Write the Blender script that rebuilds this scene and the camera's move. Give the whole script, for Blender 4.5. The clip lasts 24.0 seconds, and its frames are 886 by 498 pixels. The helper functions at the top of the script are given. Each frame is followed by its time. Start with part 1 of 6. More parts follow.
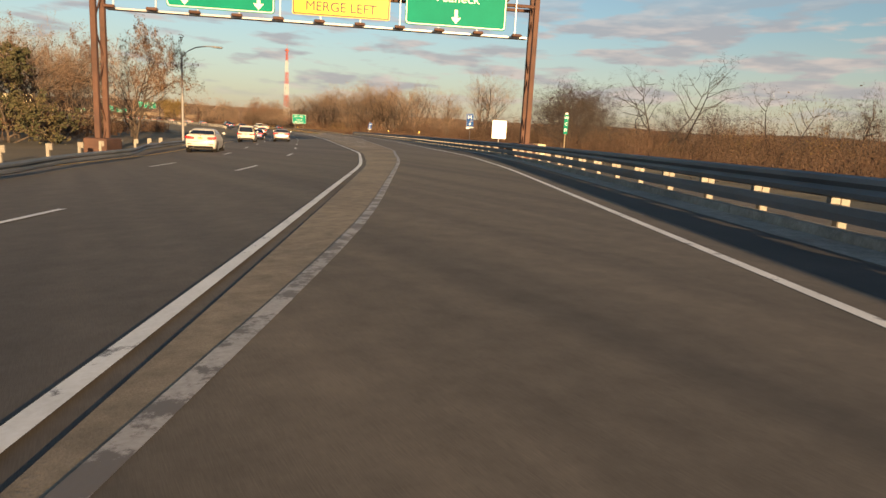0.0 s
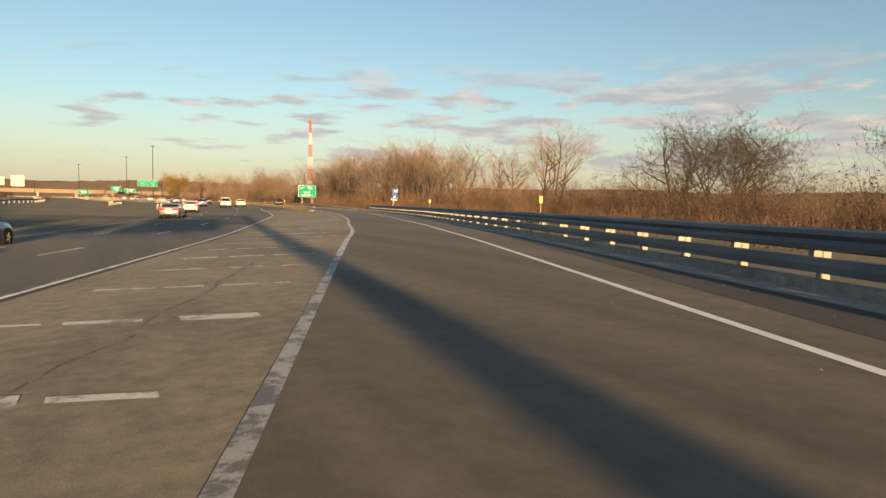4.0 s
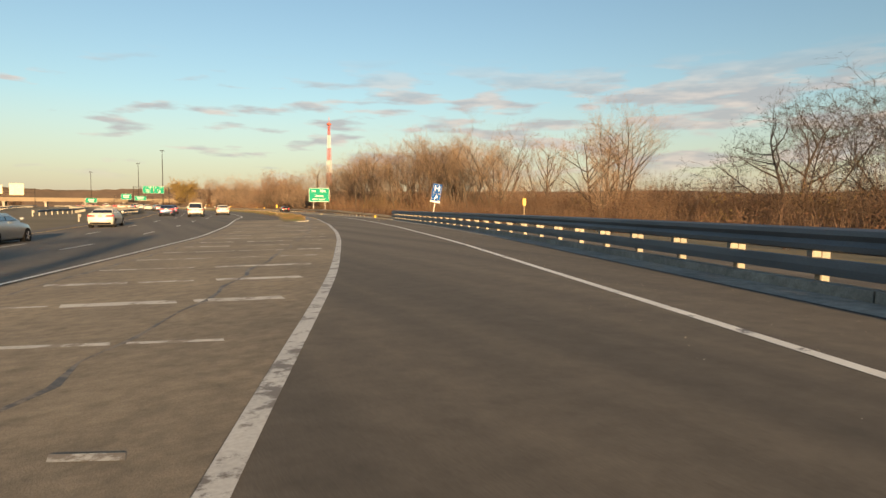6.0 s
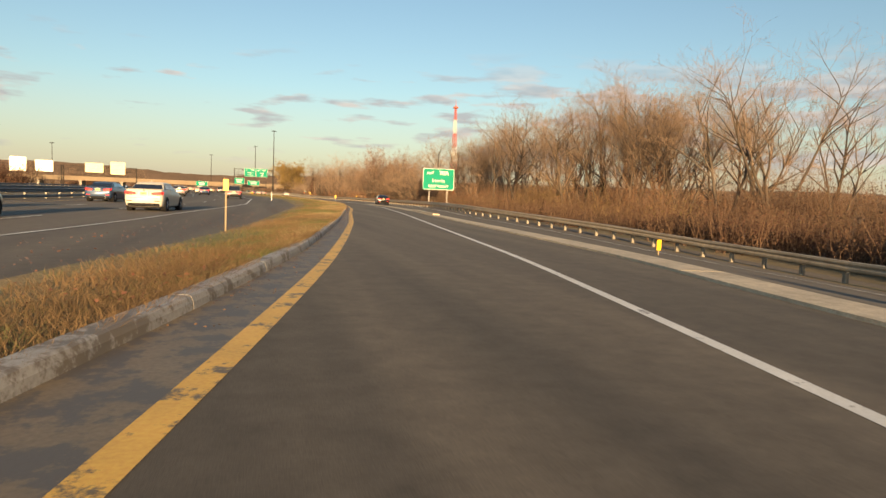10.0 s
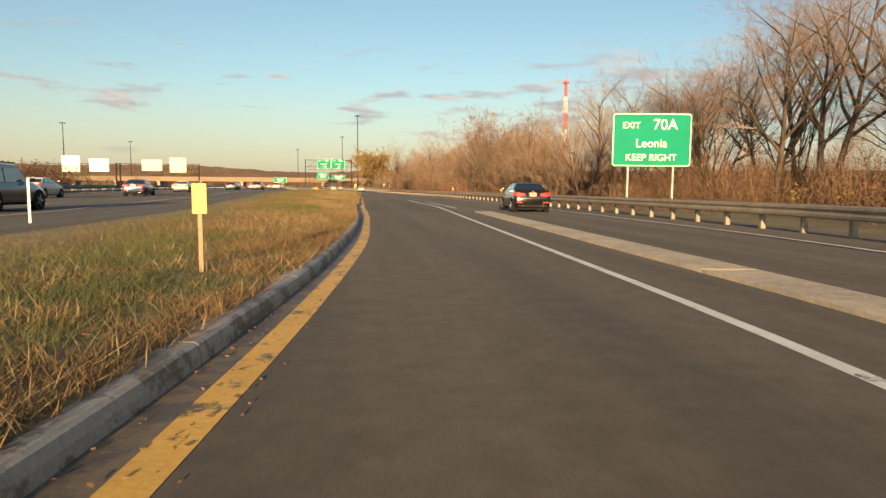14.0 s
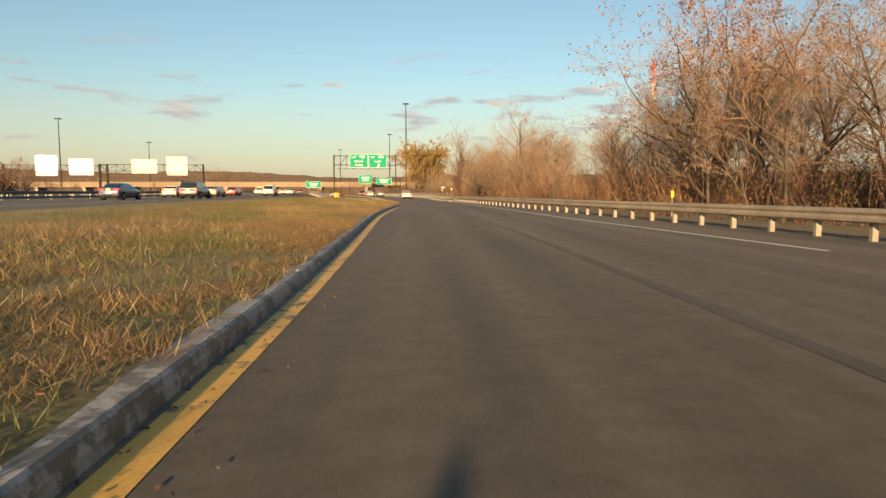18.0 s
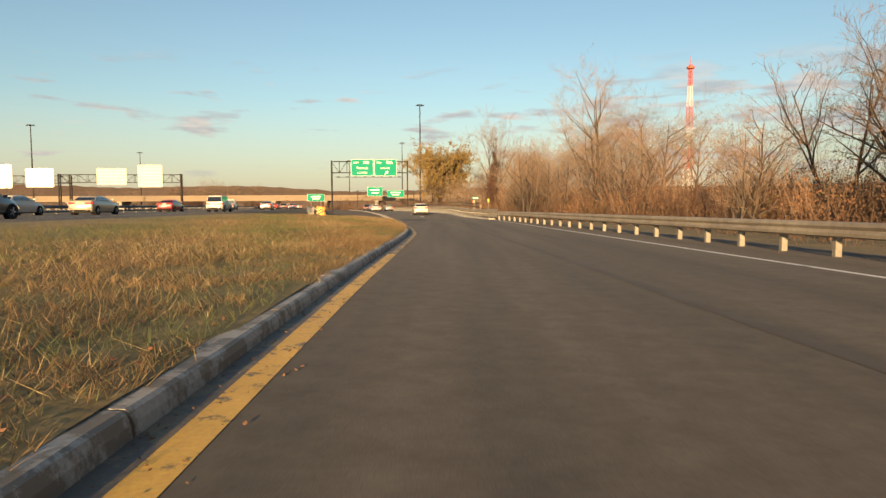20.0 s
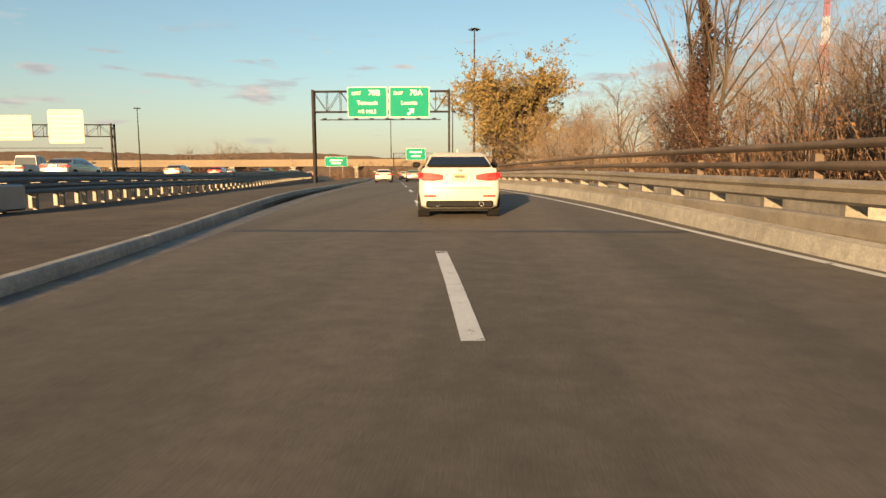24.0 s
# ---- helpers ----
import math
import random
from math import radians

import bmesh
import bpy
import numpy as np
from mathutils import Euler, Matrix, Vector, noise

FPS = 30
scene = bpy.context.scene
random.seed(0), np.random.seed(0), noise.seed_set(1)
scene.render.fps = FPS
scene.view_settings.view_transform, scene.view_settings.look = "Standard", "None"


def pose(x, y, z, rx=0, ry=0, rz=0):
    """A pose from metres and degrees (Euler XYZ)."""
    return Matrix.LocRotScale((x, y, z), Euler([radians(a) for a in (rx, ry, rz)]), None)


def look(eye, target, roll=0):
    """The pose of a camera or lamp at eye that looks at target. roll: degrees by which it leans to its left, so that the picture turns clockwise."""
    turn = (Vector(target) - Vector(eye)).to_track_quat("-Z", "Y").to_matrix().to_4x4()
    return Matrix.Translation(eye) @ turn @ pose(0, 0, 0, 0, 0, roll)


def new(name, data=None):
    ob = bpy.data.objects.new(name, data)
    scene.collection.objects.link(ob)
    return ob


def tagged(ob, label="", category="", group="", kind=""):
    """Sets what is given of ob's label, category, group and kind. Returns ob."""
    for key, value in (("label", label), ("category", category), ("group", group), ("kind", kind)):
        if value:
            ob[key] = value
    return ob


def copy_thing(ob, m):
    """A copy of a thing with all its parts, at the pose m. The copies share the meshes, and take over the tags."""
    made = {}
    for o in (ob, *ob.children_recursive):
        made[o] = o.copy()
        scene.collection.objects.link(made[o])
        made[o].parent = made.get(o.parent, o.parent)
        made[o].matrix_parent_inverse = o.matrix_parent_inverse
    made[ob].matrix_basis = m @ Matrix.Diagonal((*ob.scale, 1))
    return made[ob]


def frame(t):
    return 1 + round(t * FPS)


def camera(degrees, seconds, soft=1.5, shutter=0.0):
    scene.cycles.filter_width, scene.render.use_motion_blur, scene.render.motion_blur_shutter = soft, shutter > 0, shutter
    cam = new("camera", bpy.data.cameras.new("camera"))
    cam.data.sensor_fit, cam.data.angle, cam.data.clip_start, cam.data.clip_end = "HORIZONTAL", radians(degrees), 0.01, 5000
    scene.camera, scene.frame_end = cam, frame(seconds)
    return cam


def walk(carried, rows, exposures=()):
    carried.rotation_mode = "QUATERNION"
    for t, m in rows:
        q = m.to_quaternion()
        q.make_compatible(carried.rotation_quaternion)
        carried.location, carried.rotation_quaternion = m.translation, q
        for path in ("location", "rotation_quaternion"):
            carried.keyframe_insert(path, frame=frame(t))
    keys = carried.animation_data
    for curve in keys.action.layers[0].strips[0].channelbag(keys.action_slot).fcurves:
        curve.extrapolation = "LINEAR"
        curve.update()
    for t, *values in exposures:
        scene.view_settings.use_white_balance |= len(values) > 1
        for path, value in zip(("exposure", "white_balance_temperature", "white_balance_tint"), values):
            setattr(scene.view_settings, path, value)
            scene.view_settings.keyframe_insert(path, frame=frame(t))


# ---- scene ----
cam = camera(70.0, 24.0)
PATH = [
    (0.0, -65.57, -218.91, 1.10, -10.15, -3.12, -30.59),
    (0.5, -61.59, -211.79, 1.10, -7.24, -2.86, -31.62),
    (1.0, -57.62, -204.68, 1.10, -5.48, -3.16, -31.01),
    (1.5, -53.78, -197.49, 1.10, -4.41, -3.00, -30.28),
    (2.0, -50.31, -190.14, 1.10, -4.39, -2.67, -29.23),
    (2.5, -47.20, -182.70, 1.10, -4.47, -2.80, -28.23),
    (4.5, -34.80, -150.99, 1.10, -3.94, -0.71, -27.83),
    (5.0, -31.96, -143.68, 1.10, -4.53, -0.98, -27.16),
    (5.5, -29.25, -136.05, 1.10, -4.42, -0.82, -26.35),
    (6.0, -26.40, -128.28, 1.10, -3.66, -0.30, -26.03),
    (6.5, -23.67, -120.39, 1.10, -2.26, 0.54, -27.18),
    (7.0, -21.16, -112.40, 1.10, -2.83, 0.46, -26.46),
    (7.5, -18.81, -104.36, 1.10, -4.71, -0.01, -23.42),
    (8.0, -16.57, -96.32, 1.10, -5.35, -0.47, -20.73),
    (8.5, -14.48, -88.35, 1.10, -4.32, -0.29, -18.93),
    (9.0, -12.50, -80.58, 1.10, -3.65, -0.91, -17.81),
    (9.5, -10.59, -72.95, 1.10, -4.50, -1.93, -16.56),
    (10.0, -8.75, -65.27, 1.10, -4.46, -2.20, -15.07),
    (10.5, -7.00, -57.49, 1.10, -2.73, -1.15, -13.62),
    (12.5, -2.50, -24.48, 1.10, -5.79, -1.17, -9.11),
    (13.0, -1.58, -16.40, 1.10, -7.28, -1.61, -7.54),
    (13.5, -0.74, -8.25, 1.10, -7.23, -0.92, -6.10),
    (14.0, -0.03, -0.01, 1.10, -5.43, -0.41, -6.25),
    (14.5, 0.51, 8.23, 1.10, -4.94, -0.05, -6.37),
    (15.0, 0.74, 16.54, 1.10, -5.07, -0.12, -5.67),
    (15.5, 0.55, 25.04, 1.10, -4.62, -0.50, -4.74),
    (16.0, 0.23, 33.65, 1.10, -4.46, -0.43, -3.60),
    (16.5, 0.10, 42.23, 1.10, -5.29, -0.43, -2.83),
    (17.0, 0.12, 50.77, 1.10, -5.71, -0.22, -2.43),
    (17.5, 0.12, 59.34, 1.10, -5.45, -0.05, -1.85),
    (18.0, -0.05, 68.07, 1.10, -4.99, -0.00, -1.59),
    (18.5, -0.42, 77.00, 1.10, -4.33, 0.39, -1.31),
    (19.0, -0.86, 85.96, 1.10, -4.06, 0.67, -0.70),
    (19.5, -1.26, 94.79, 1.10, -3.92, 0.13, -0.34),
    (21.5, -0.41, 126.48, 1.10, -3.35, 0.90, -0.15),
    (22.0, -0.73, 134.96, 1.10, -3.81, 0.61, 0.30),
    (22.5, -1.13, 143.51, 1.10, -4.37, 0.43, 0.98),
    (23.0, -1.63, 152.12, 1.10, -4.46, 0.22, 1.89),
    (23.5, -2.15, 160.70, 1.10, -5.05, 0.17, 3.37),
    (24.0, -2.65, 169.18, 1.10, -6.65, 0.16, 4.65),
]
walk(cam, [(t, pose(x, y, z, 90 + pitch, roll, yaw)) for t, x, y, z, pitch, roll, yaw in PATH], [(0.0, 1.26, 6950, 12), (1.5, 1.38, 7050, 9), (4.5, 1.48, 7100, 8), (24.0, 1.48, 7100, 8)])

# ---- light: a low evening sun behind the camera, clear sky with a few clouds ----
SUN_AZ, SUN_EL = 9.0, 7.4           # the way the shadows point, to the right of +y; height over the horizon
world = bpy.data.worlds.new("world")
scene.world = world
world.use_nodes = True


def build_sky():
    nt = world.node_tree
    n, l = nt.nodes, nt.links
    bg = n["Background"]
    sky = n.new("ShaderNodeTexSky")
    sky.sky_type, sky.sun_disc = "NISHITA", False
    sky.sun_elevation, sky.sun_rotation = radians(SUN_EL), radians(180 + SUN_AZ)
    sky.air_density, sky.dust_density, sky.ozone_density = 1.0, 1.2, 2.0
    tc = n.new("ShaderNodeTexCoord")
    sep = n.new("ShaderNodeSeparateXYZ")
    l.new(tc.outputs["Generated"], sep.inputs[0])
    # clouds: noise stretched along the horizon, kept in a low band
    mp = n.new("ShaderNodeMapping")
    mp.inputs["Scale"].default_value = (5.0, 5.0, 26.0)
    mp.inputs["Location"].default_value = (1.3, 0.4, 0.25)
    l.new(tc.outputs["Generated"], mp.inputs[0])
    ns = n.new("ShaderNodeTexNoise")
    ns.inputs["Scale"].default_value, ns.inputs["Detail"].default_value, ns.inputs["Roughness"].default_value = 1.9, 4.0, 0.5
    l.new(mp.outputs[0], ns.inputs["Vector"])
    cr = n.new("ShaderNodeValToRGB")
    cr.color_ramp.elements[0].position, cr.color_ramp.elements[1].position = 0.50, 0.60
    band = n.new("ShaderNodeValToRGB")
    e = band.color_ramp.elements
    e[0].position, e[0].color = 0.035, (0, 0, 0, 1)
    e[1].position, e[1].color = 0.07, (1, 1, 1, 1)
    for p, v in ((0.165, 0.95), (0.225, 0.0)):
        q = e.new(p)
        q.color = (v, v, v, 1)
    l.new(sep.outputs["Z"], band.inputs[0])
    # the cloud field thins out towards the north and the west
    side = n.new("ShaderNodeMapRange")
    side.inputs["From Min"].default_value, side.inputs["From Max"].default_value = 0.05, 0.42
    side.inputs["To Min"].default_value, side.inputs["To Max"].default_value = -0.085, 0.035
    l.new(sep.outputs["X"], side.inputs[0])
    lift = n.new("ShaderNodeMath")
    lift.operation = "ADD"
    l.new(ns.outputs["Fac"], lift.inputs[0])
    l.new(side.outputs[0], lift.inputs[1])
    l.new(lift.outputs[0], cr.inputs[0])
    mul = n.new("ShaderNodeMath")
    mul.operation = "MULTIPLY"
    l.new(cr.outputs["Color"], mul.inputs[0])
    l.new(band.outputs["Color"], mul.inputs[1])
    soft = n.new("ShaderNodeMath")
    soft.operation = "MULTIPLY"
    soft.inputs[1].default_value = 0.8
    l.new(mul.outputs[0], soft.inputs[0])
    # a warm haze low over the horizon
    haze = n.new("ShaderNodeMapRange")
    haze.inputs["From Min"].default_value, haze.inputs["From Max"].default_value = 0.0, 0.16
    haze.inputs["To Min"].default_value, haze.inputs["To Max"].default_value = 0.62, 0.0
    l.new(sep.outputs["Z"], haze.inputs[0])
    warm = n.new("ShaderNodeMix")
    warm.data_type = "RGBA"
    warm.inputs["B"].default_value = (3.25, 2.85, 2.55, 1)
    l.new(haze.outputs[0], warm.inputs["Factor"])
    l.new(sky.outputs[0], warm.inputs["A"])
    tone = n.new("ShaderNodeValToRGB")      # lit pink bodies, greyer thin parts
    tone.color_ramp.elements[0].position, tone.color_ramp.elements[0].color = 0.42, (2.15, 2.1, 2.3, 1)
    tone.color_ramp.elements[1].position, tone.color_ramp.elements[1].color = 0.64, (3.5, 3.0, 2.85, 1)
    n2 = n.new("ShaderNodeTexNoise")
    n2.inputs["Scale"].default_value, n2.inputs["Detail"].default_value = 3.1, 3.0
    l.new(mp.outputs[0], n2.inputs["Vector"])
    l.new(n2.outputs["Fac"], tone.inputs[0])
    mix = n.new("ShaderNodeMix")
    mix.data_type = "RGBA"
    l.new(soft.outputs[0], mix.inputs["Factor"])
    l.new(warm.outputs["Result"], mix.inputs["A"])
    l.new(tone.outputs[0], mix.inputs["B"])
    l.new(mix.outputs["Result"], bg.inputs["Color"])
    bg.inputs["Strength"].default_value = 0.08


build_sky()
sun_data = bpy.data.lights.new("sun", "SUN")
sun_data.energy, sun_data.angle, sun_data.color = 5.0, radians(0.6), (1.0, 0.68, 0.375)
sun = new("sun", sun_data)
_a = radians(SUN_AZ)
sun.matrix_world = look((0, 0, 60), (math.sin(_a) * 100, math.cos(_a) * 100, 60 - 100 * math.tan(radians(SUN_EL))))


# ---- materials ----
def material(name, c1, c2=None, rough=0.7, scale=3.0, fine=40.0, metal=0.0, bump=0.15, bscale=None, detail=6.0, stretch=(1, 1, 1), coat=0.0, spread=0.5, rnd=0.0, fine_amt=0.35, spec=0.5, blotch=0.0, blotch_scale=4.0):
    m = bpy.data.materials.new(name)
    m.use_nodes = True
    nt = m.node_tree
    n, l = nt.nodes, nt.links
    b = n["Principled BSDF"]
    b.inputs["Specular IOR Level"].default_value = spec
    b.inputs["Roughness"].default_value, b.inputs["Metallic"].default_value = rough, metal
    b.inputs["Coat Weight"].default_value = coat
    c2 = c2 or tuple(v * 0.75 for v in c1)
    tc = n.new("ShaderNodeTexCoord")
    mp = n.new("ShaderNodeMapping")
    mp.inputs["Scale"].default_value = stretch
    l.new(tc.outputs["Object"], mp.inputs[0])
    a = n.new("ShaderNodeTexNoise")
    a.inputs["Scale"].default_value, a.inputs["Detail"].default_value = scale, detail
    l.new(mp.outputs[0], a.inputs["Vector"])
    f = n.new("ShaderNodeTexNoise")
    f.inputs["Scale"].default_value, f.inputs["Detail"].default_value = fine, 4.0
    l.new(mp.outputs[0], f.inputs["Vector"])
    r = n.new("ShaderNodeValToRGB")
    r.color_ramp.elements[0].position, r.color_ramp.elements[0].color = 0.5 - spread * 0.4, (*c1, 1)
    r.color_ramp.elements[1].position, r.color_ramp.elements[1].color = 0.5 + spread * 0.4, (*c2, 1)
    l.new(a.outputs["Fac"], r.inputs[0])
    mx = n.new("ShaderNodeMix")
    mx.data_type, mx.blend_type = "RGBA", "OVERLAY"
    mx.inputs["Factor"].default_value = fine_amt
    l.new(r.outputs[0], mx.inputs["A"])
    l.new(f.outputs["Fac"], mx.inputs["B"])
    out = mx.outputs["Result"]
    if blotch:
        g = n.new("ShaderNodeTexNoise")
        g.inputs["Scale"].default_value, g.inputs["Detail"].default_value, g.inputs["Roughness"].default_value = blotch_scale, 8.0, 0.68
        l.new(tc.outputs["Object"], g.inputs["Vector"])
        bl = n.new("ShaderNodeMix")
        bl.data_type, bl.blend_type = "RGBA", "OVERLAY"
        bl.inputs["Factor"].default_value = blotch
        l.new(out, bl.inputs["A"])
        l.new(g.outputs["Fac"], bl.inputs["B"])
        out = bl.outputs["Result"]
    if rnd:
        oi = n.new("ShaderNodeObjectInfo")
        hs = n.new("ShaderNodeHueSaturation")
        mr = n.new("ShaderNodeMapRange")
        mr.inputs["To Min"].default_value, mr.inputs["To Max"].default_value = 1 - rnd, 1 + rnd
        l.new(oi.outputs["Random"], mr.inputs[0])
        l.new(mr.outputs[0], hs.inputs["Value"])
        l.new(out, hs.inputs["Color"])
        out = hs.outputs[0]
    l.new(out, b.inputs["Base Color"])
    if bump:
        bp = n.new("ShaderNodeBump")
        bp.inputs["Strength"].default_value, bp.inputs["Distance"].default_value = bump, 0.012
        if bscale:
            h = n.new("ShaderNodeTexNoise")
            h.inputs["Scale"].default_value = bscale
            l.new(mp.outputs[0], h.inputs["Vector"])
            l.new(h.outputs["Fac"], bp.inputs["Height"])
        else:
            l.new(f.outputs["Fac"], bp.inputs["Height"])
        l.new(bp.outputs[0], b.inputs["Normal"])
    return m


def worn_paint(name, paint, under, wear=0.45):
    """Road paint that has flaked off in patches down to the surface below."""
    m = material(name, paint, tuple(v * 0.8 for v in paint), 0.6, 1.5, 30, bump=0.1)
    n, l = m.node_tree.nodes, m.node_tree.links
    b = n["Principled BSDF"]
    src = b.inputs["Base Color"].links[0].from_socket
    tc = n.new("ShaderNodeTexCoord")
    w = n.new("ShaderNodeTexNoise")
    w.inputs["Scale"].default_value, w.inputs["Detail"].default_value, w.inputs["Roughness"].default_value = 2.6, 9.0, 0.72
    l.new(tc.outputs["Object"], w.inputs["Vector"])
    r = n.new("ShaderNodeValToRGB")
    r.color_ramp.elements[0].position, r.color_ramp.elements[1].position = wear, wear + 0.06
    l.new(w.outputs["Fac"], r.inputs[0])
    mx = n.new("ShaderNodeMix")
    mx.data_type = "RGBA"
    mx.inputs["A"].default_value = (*under, 1)
    l.new(r.outputs[0], mx.inputs["Factor"])
    l.new(src, mx.inputs["B"])
    l.new(mx.outputs["Result"], b.inputs["Base Color"])
    return m


def glow(name, color, strength, base=(0.5, 0.02, 0.02)):
    m = material(name, base, base, 0.5, bump=0, spec=0.25)
    b = m.node_tree.nodes["Principled BSDF"]
    b.inputs["Emission Color"].default_value, b.inputs["Emission Strength"].default_value = (*color, 1), strength
    return m


ASPHALT = material("asphalt", (0.1339, 0.1105, 0.0834), (0.0709, 0.0604, 0.0481), 0.9, 0.55, 130, bump=0.12, stretch=(1.6, 0.07, 1), spread=0.42, blotch=0.55, blotch_scale=3.2)
ASPHALT_MAIN = material("asphalt_main", (0.1124, 0.0940, 0.0732), (0.0643, 0.0549, 0.0455), 0.88, 0.5, 130, bump=0.12, stretch=(1.6, 0.07, 1), spread=0.42, blotch=0.55, blotch_scale=3.2)
ASPHALT_OLD = material("asphalt_old", (0.2761, 0.2179, 0.1445), (0.1615, 0.1299, 0.0918), 0.92, 0.45, 110, bump=0.2, stretch=(1, 0.5, 1), blotch=0.80, blotch_scale=5.0)
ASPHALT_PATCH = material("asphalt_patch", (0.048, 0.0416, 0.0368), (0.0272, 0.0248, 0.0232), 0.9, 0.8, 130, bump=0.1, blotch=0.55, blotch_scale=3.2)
ASPHALT_NEW = material("asphalt_new", (0.1064, 0.0879, 0.0671), (0.0618, 0.0525, 0.0421), 0.9, 0.55, 130, bump=0.12, stretch=(1.6, 0.07, 1), spread=0.42, blotch=0.55, blotch_scale=3.2)
ASPHALT_DIRT = material("asphalt_dirt", (0.115, 0.079, 0.048), (0.042, 0.032, 0.024), 0.95, 0.5, 40, bump=0.8, spread=0.6, fine_amt=0.6, blotch=0.9, blotch_scale=2.5)
ASPHALT_DECK = material("asphalt_deck", (0.1466, 0.1191, 0.0873), (0.0958, 0.0788, 0.0588), 0.9, 0.55, 130, bump=0.12, stretch=(1.6, 0.07, 1), spread=0.42, blotch=0.55, blotch_scale=3.2)
TAR = material("tar", (0.03, 0.027, 0.025), (0.05, 0.045, 0.04), 0.6, 2, 30, bump=0.2)
SEAM = material("seam", (0.09, 0.075, 0.06), (0.066, 0.056, 0.047), 0.85, 1.0, 60, bump=0.1)
SEAM_OLD = worn_paint("seam_old", (0.085, 0.068, 0.05), (0.19, 0.15, 0.10), 0.46)
KERB_WORN = worn_paint("kerb_worn", (0.38, 0.355, 0.315), (0.17, 0.14, 0.105), 0.45)
GROUND = material("ground", (0.143, 0.105, 0.0562), (0.075, 0.0638, 0.0338), 0.95, 0.12, 6, bump=0.5)
SOIL = material("soil", (0.195, 0.139, 0.0675), (0.0975, 0.0863, 0.0375), 0.95, 0.5, 22, bump=0.6, blotch=0.80, blotch_scale=5.0)
CONCRETE = material("concrete", (0.323, 0.292, 0.247), (0.203, 0.184, 0.158), 0.85, 0.9, 30, bump=0.3, blotch=0.80, blotch_scale=5.0)
CONCRETE_PALE = material("concrete_pale", (0.425, 0.391, 0.323), (0.306, 0.281, 0.238), 0.85, 0.7, 30, bump=0.3, blotch=0.60, blotch_scale=5.0)
# brighter, yellower copy of the pale concrete: low sunlight put into its colour
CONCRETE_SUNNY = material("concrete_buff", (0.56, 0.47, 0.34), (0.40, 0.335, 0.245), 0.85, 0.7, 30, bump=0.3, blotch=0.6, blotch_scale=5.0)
DECK = material("deck", (0.2, 0.152, 0.104), (0.152, 0.116, 0.08), 0.85, 0.05, 2, bump=0.1)
WHITE_PAINT = worn_paint("white_paint", (0.78, 0.76, 0.70), (0.10, 0.09, 0.08), 0.36)
WHITE_WORN = worn_paint("white_worn", (0.60, 0.57, 0.51), (0.18, 0.15, 0.12), 0.43)
# worn white paint, dimmed to carry the shadow of the camera's own car
WHITE_SHADED = worn_paint("white_faint", (0.40, 0.37, 0.33), (0.14, 0.12, 0.10), 0.46)
YELLOW_PAINT = worn_paint("yellow_paint", (0.78, 0.45, 0.08), (0.14, 0.105, 0.06), 0.395)
YELLOW_WORN = worn_paint("yellow_worn", (0.62, 0.40, 0.11), (0.13, 0.10, 0.065), 0.47)
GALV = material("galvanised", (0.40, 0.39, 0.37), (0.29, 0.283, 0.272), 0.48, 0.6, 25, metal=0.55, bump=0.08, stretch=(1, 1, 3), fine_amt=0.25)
# darker, bluer copy of the steel: shade on road-facing beams put into its colour
GALV_SHADED = material("galvanised_dark", (0.16, 0.17, 0.185), (0.10, 0.11, 0.122), 0.6, 0.6, 25, metal=0.3, bump=0.08, stretch=(1, 1, 3), fine_amt=0.25)
GALV_TAN = material("galvanised_tan", (0.33, 0.28, 0.21), (0.23, 0.195, 0.15), 0.6, 0.6, 25, metal=0.12, bump=0.08, stretch=(1, 1, 3), fine_amt=0.3, blotch=0.5)
GALV_PALE = material("galvanised_pale", (0.25, 0.226, 0.185), (0.175, 0.158, 0.13), 0.6, 1.2, 25, metal=0.2, bump=0.1, rnd=0.12)
RAIL_BROWN = material("rail_brown", (0.17, 0.118, 0.08), (0.10, 0.072, 0.052), 0.75, 1.0, 22, metal=0.15, bump=0.2, blotch=0.5)
RUST = material("weathered_steel", (0.12, 0.06, 0.04), (0.068, 0.036, 0.028), 0.8, 1.0, 22, metal=0.2, bump=0.3)
STEEL_DARK = material("steel_dark", (0.036, 0.031, 0.028), (0.024, 0.021, 0.02), 0.8, 1.0, 20, metal=0.1, bump=0.1, spec=0.2)
STEEL_GREY = material("steel_grey", (0.30, 0.29, 0.28), (0.22, 0.215, 0.21), 0.55, 1.0, 20, metal=0.4, bump=0.1)
ALU = material("aluminium", (0.54, 0.525, 0.495), (0.45, 0.439, 0.42), 0.5, 0.8, 15, metal=0.25, bump=0.05)
SIGN_GREEN = material("sign_green", (0, 0.204, 0.132), (0, 0.176, 0.112), 0.6, 0.6, 12, bump=0.02, fine_amt=0.1, spec=0.1)
SIGN_WHITE = material("sign_white", (0.612, 0.612, 0.576), (0.562, 0.562, 0.533), 0.45, 0.8, 12, bump=0.02, fine_amt=0.12)
SIGN_YELLOW = material("sign_yellow", (0.722, 0.442, 0.017), (0.663, 0.391, 0.017), 0.45, 0.8, 12, bump=0.02, fine_amt=0.12)
SIGN_BLUE = material("sign_blue", (0.0, 0.055, 0.22), (0.0, 0.045, 0.19), 0.6, 0.8, 12, bump=0.02, fine_amt=0.12, spec=0.1)
SIGN_TAN = material("sign_tan", (0.592, 0.496, 0.288), (0.496, 0.416, 0.24), 0.5, 0.5, 8, bump=0.02, fine_amt=0.12)
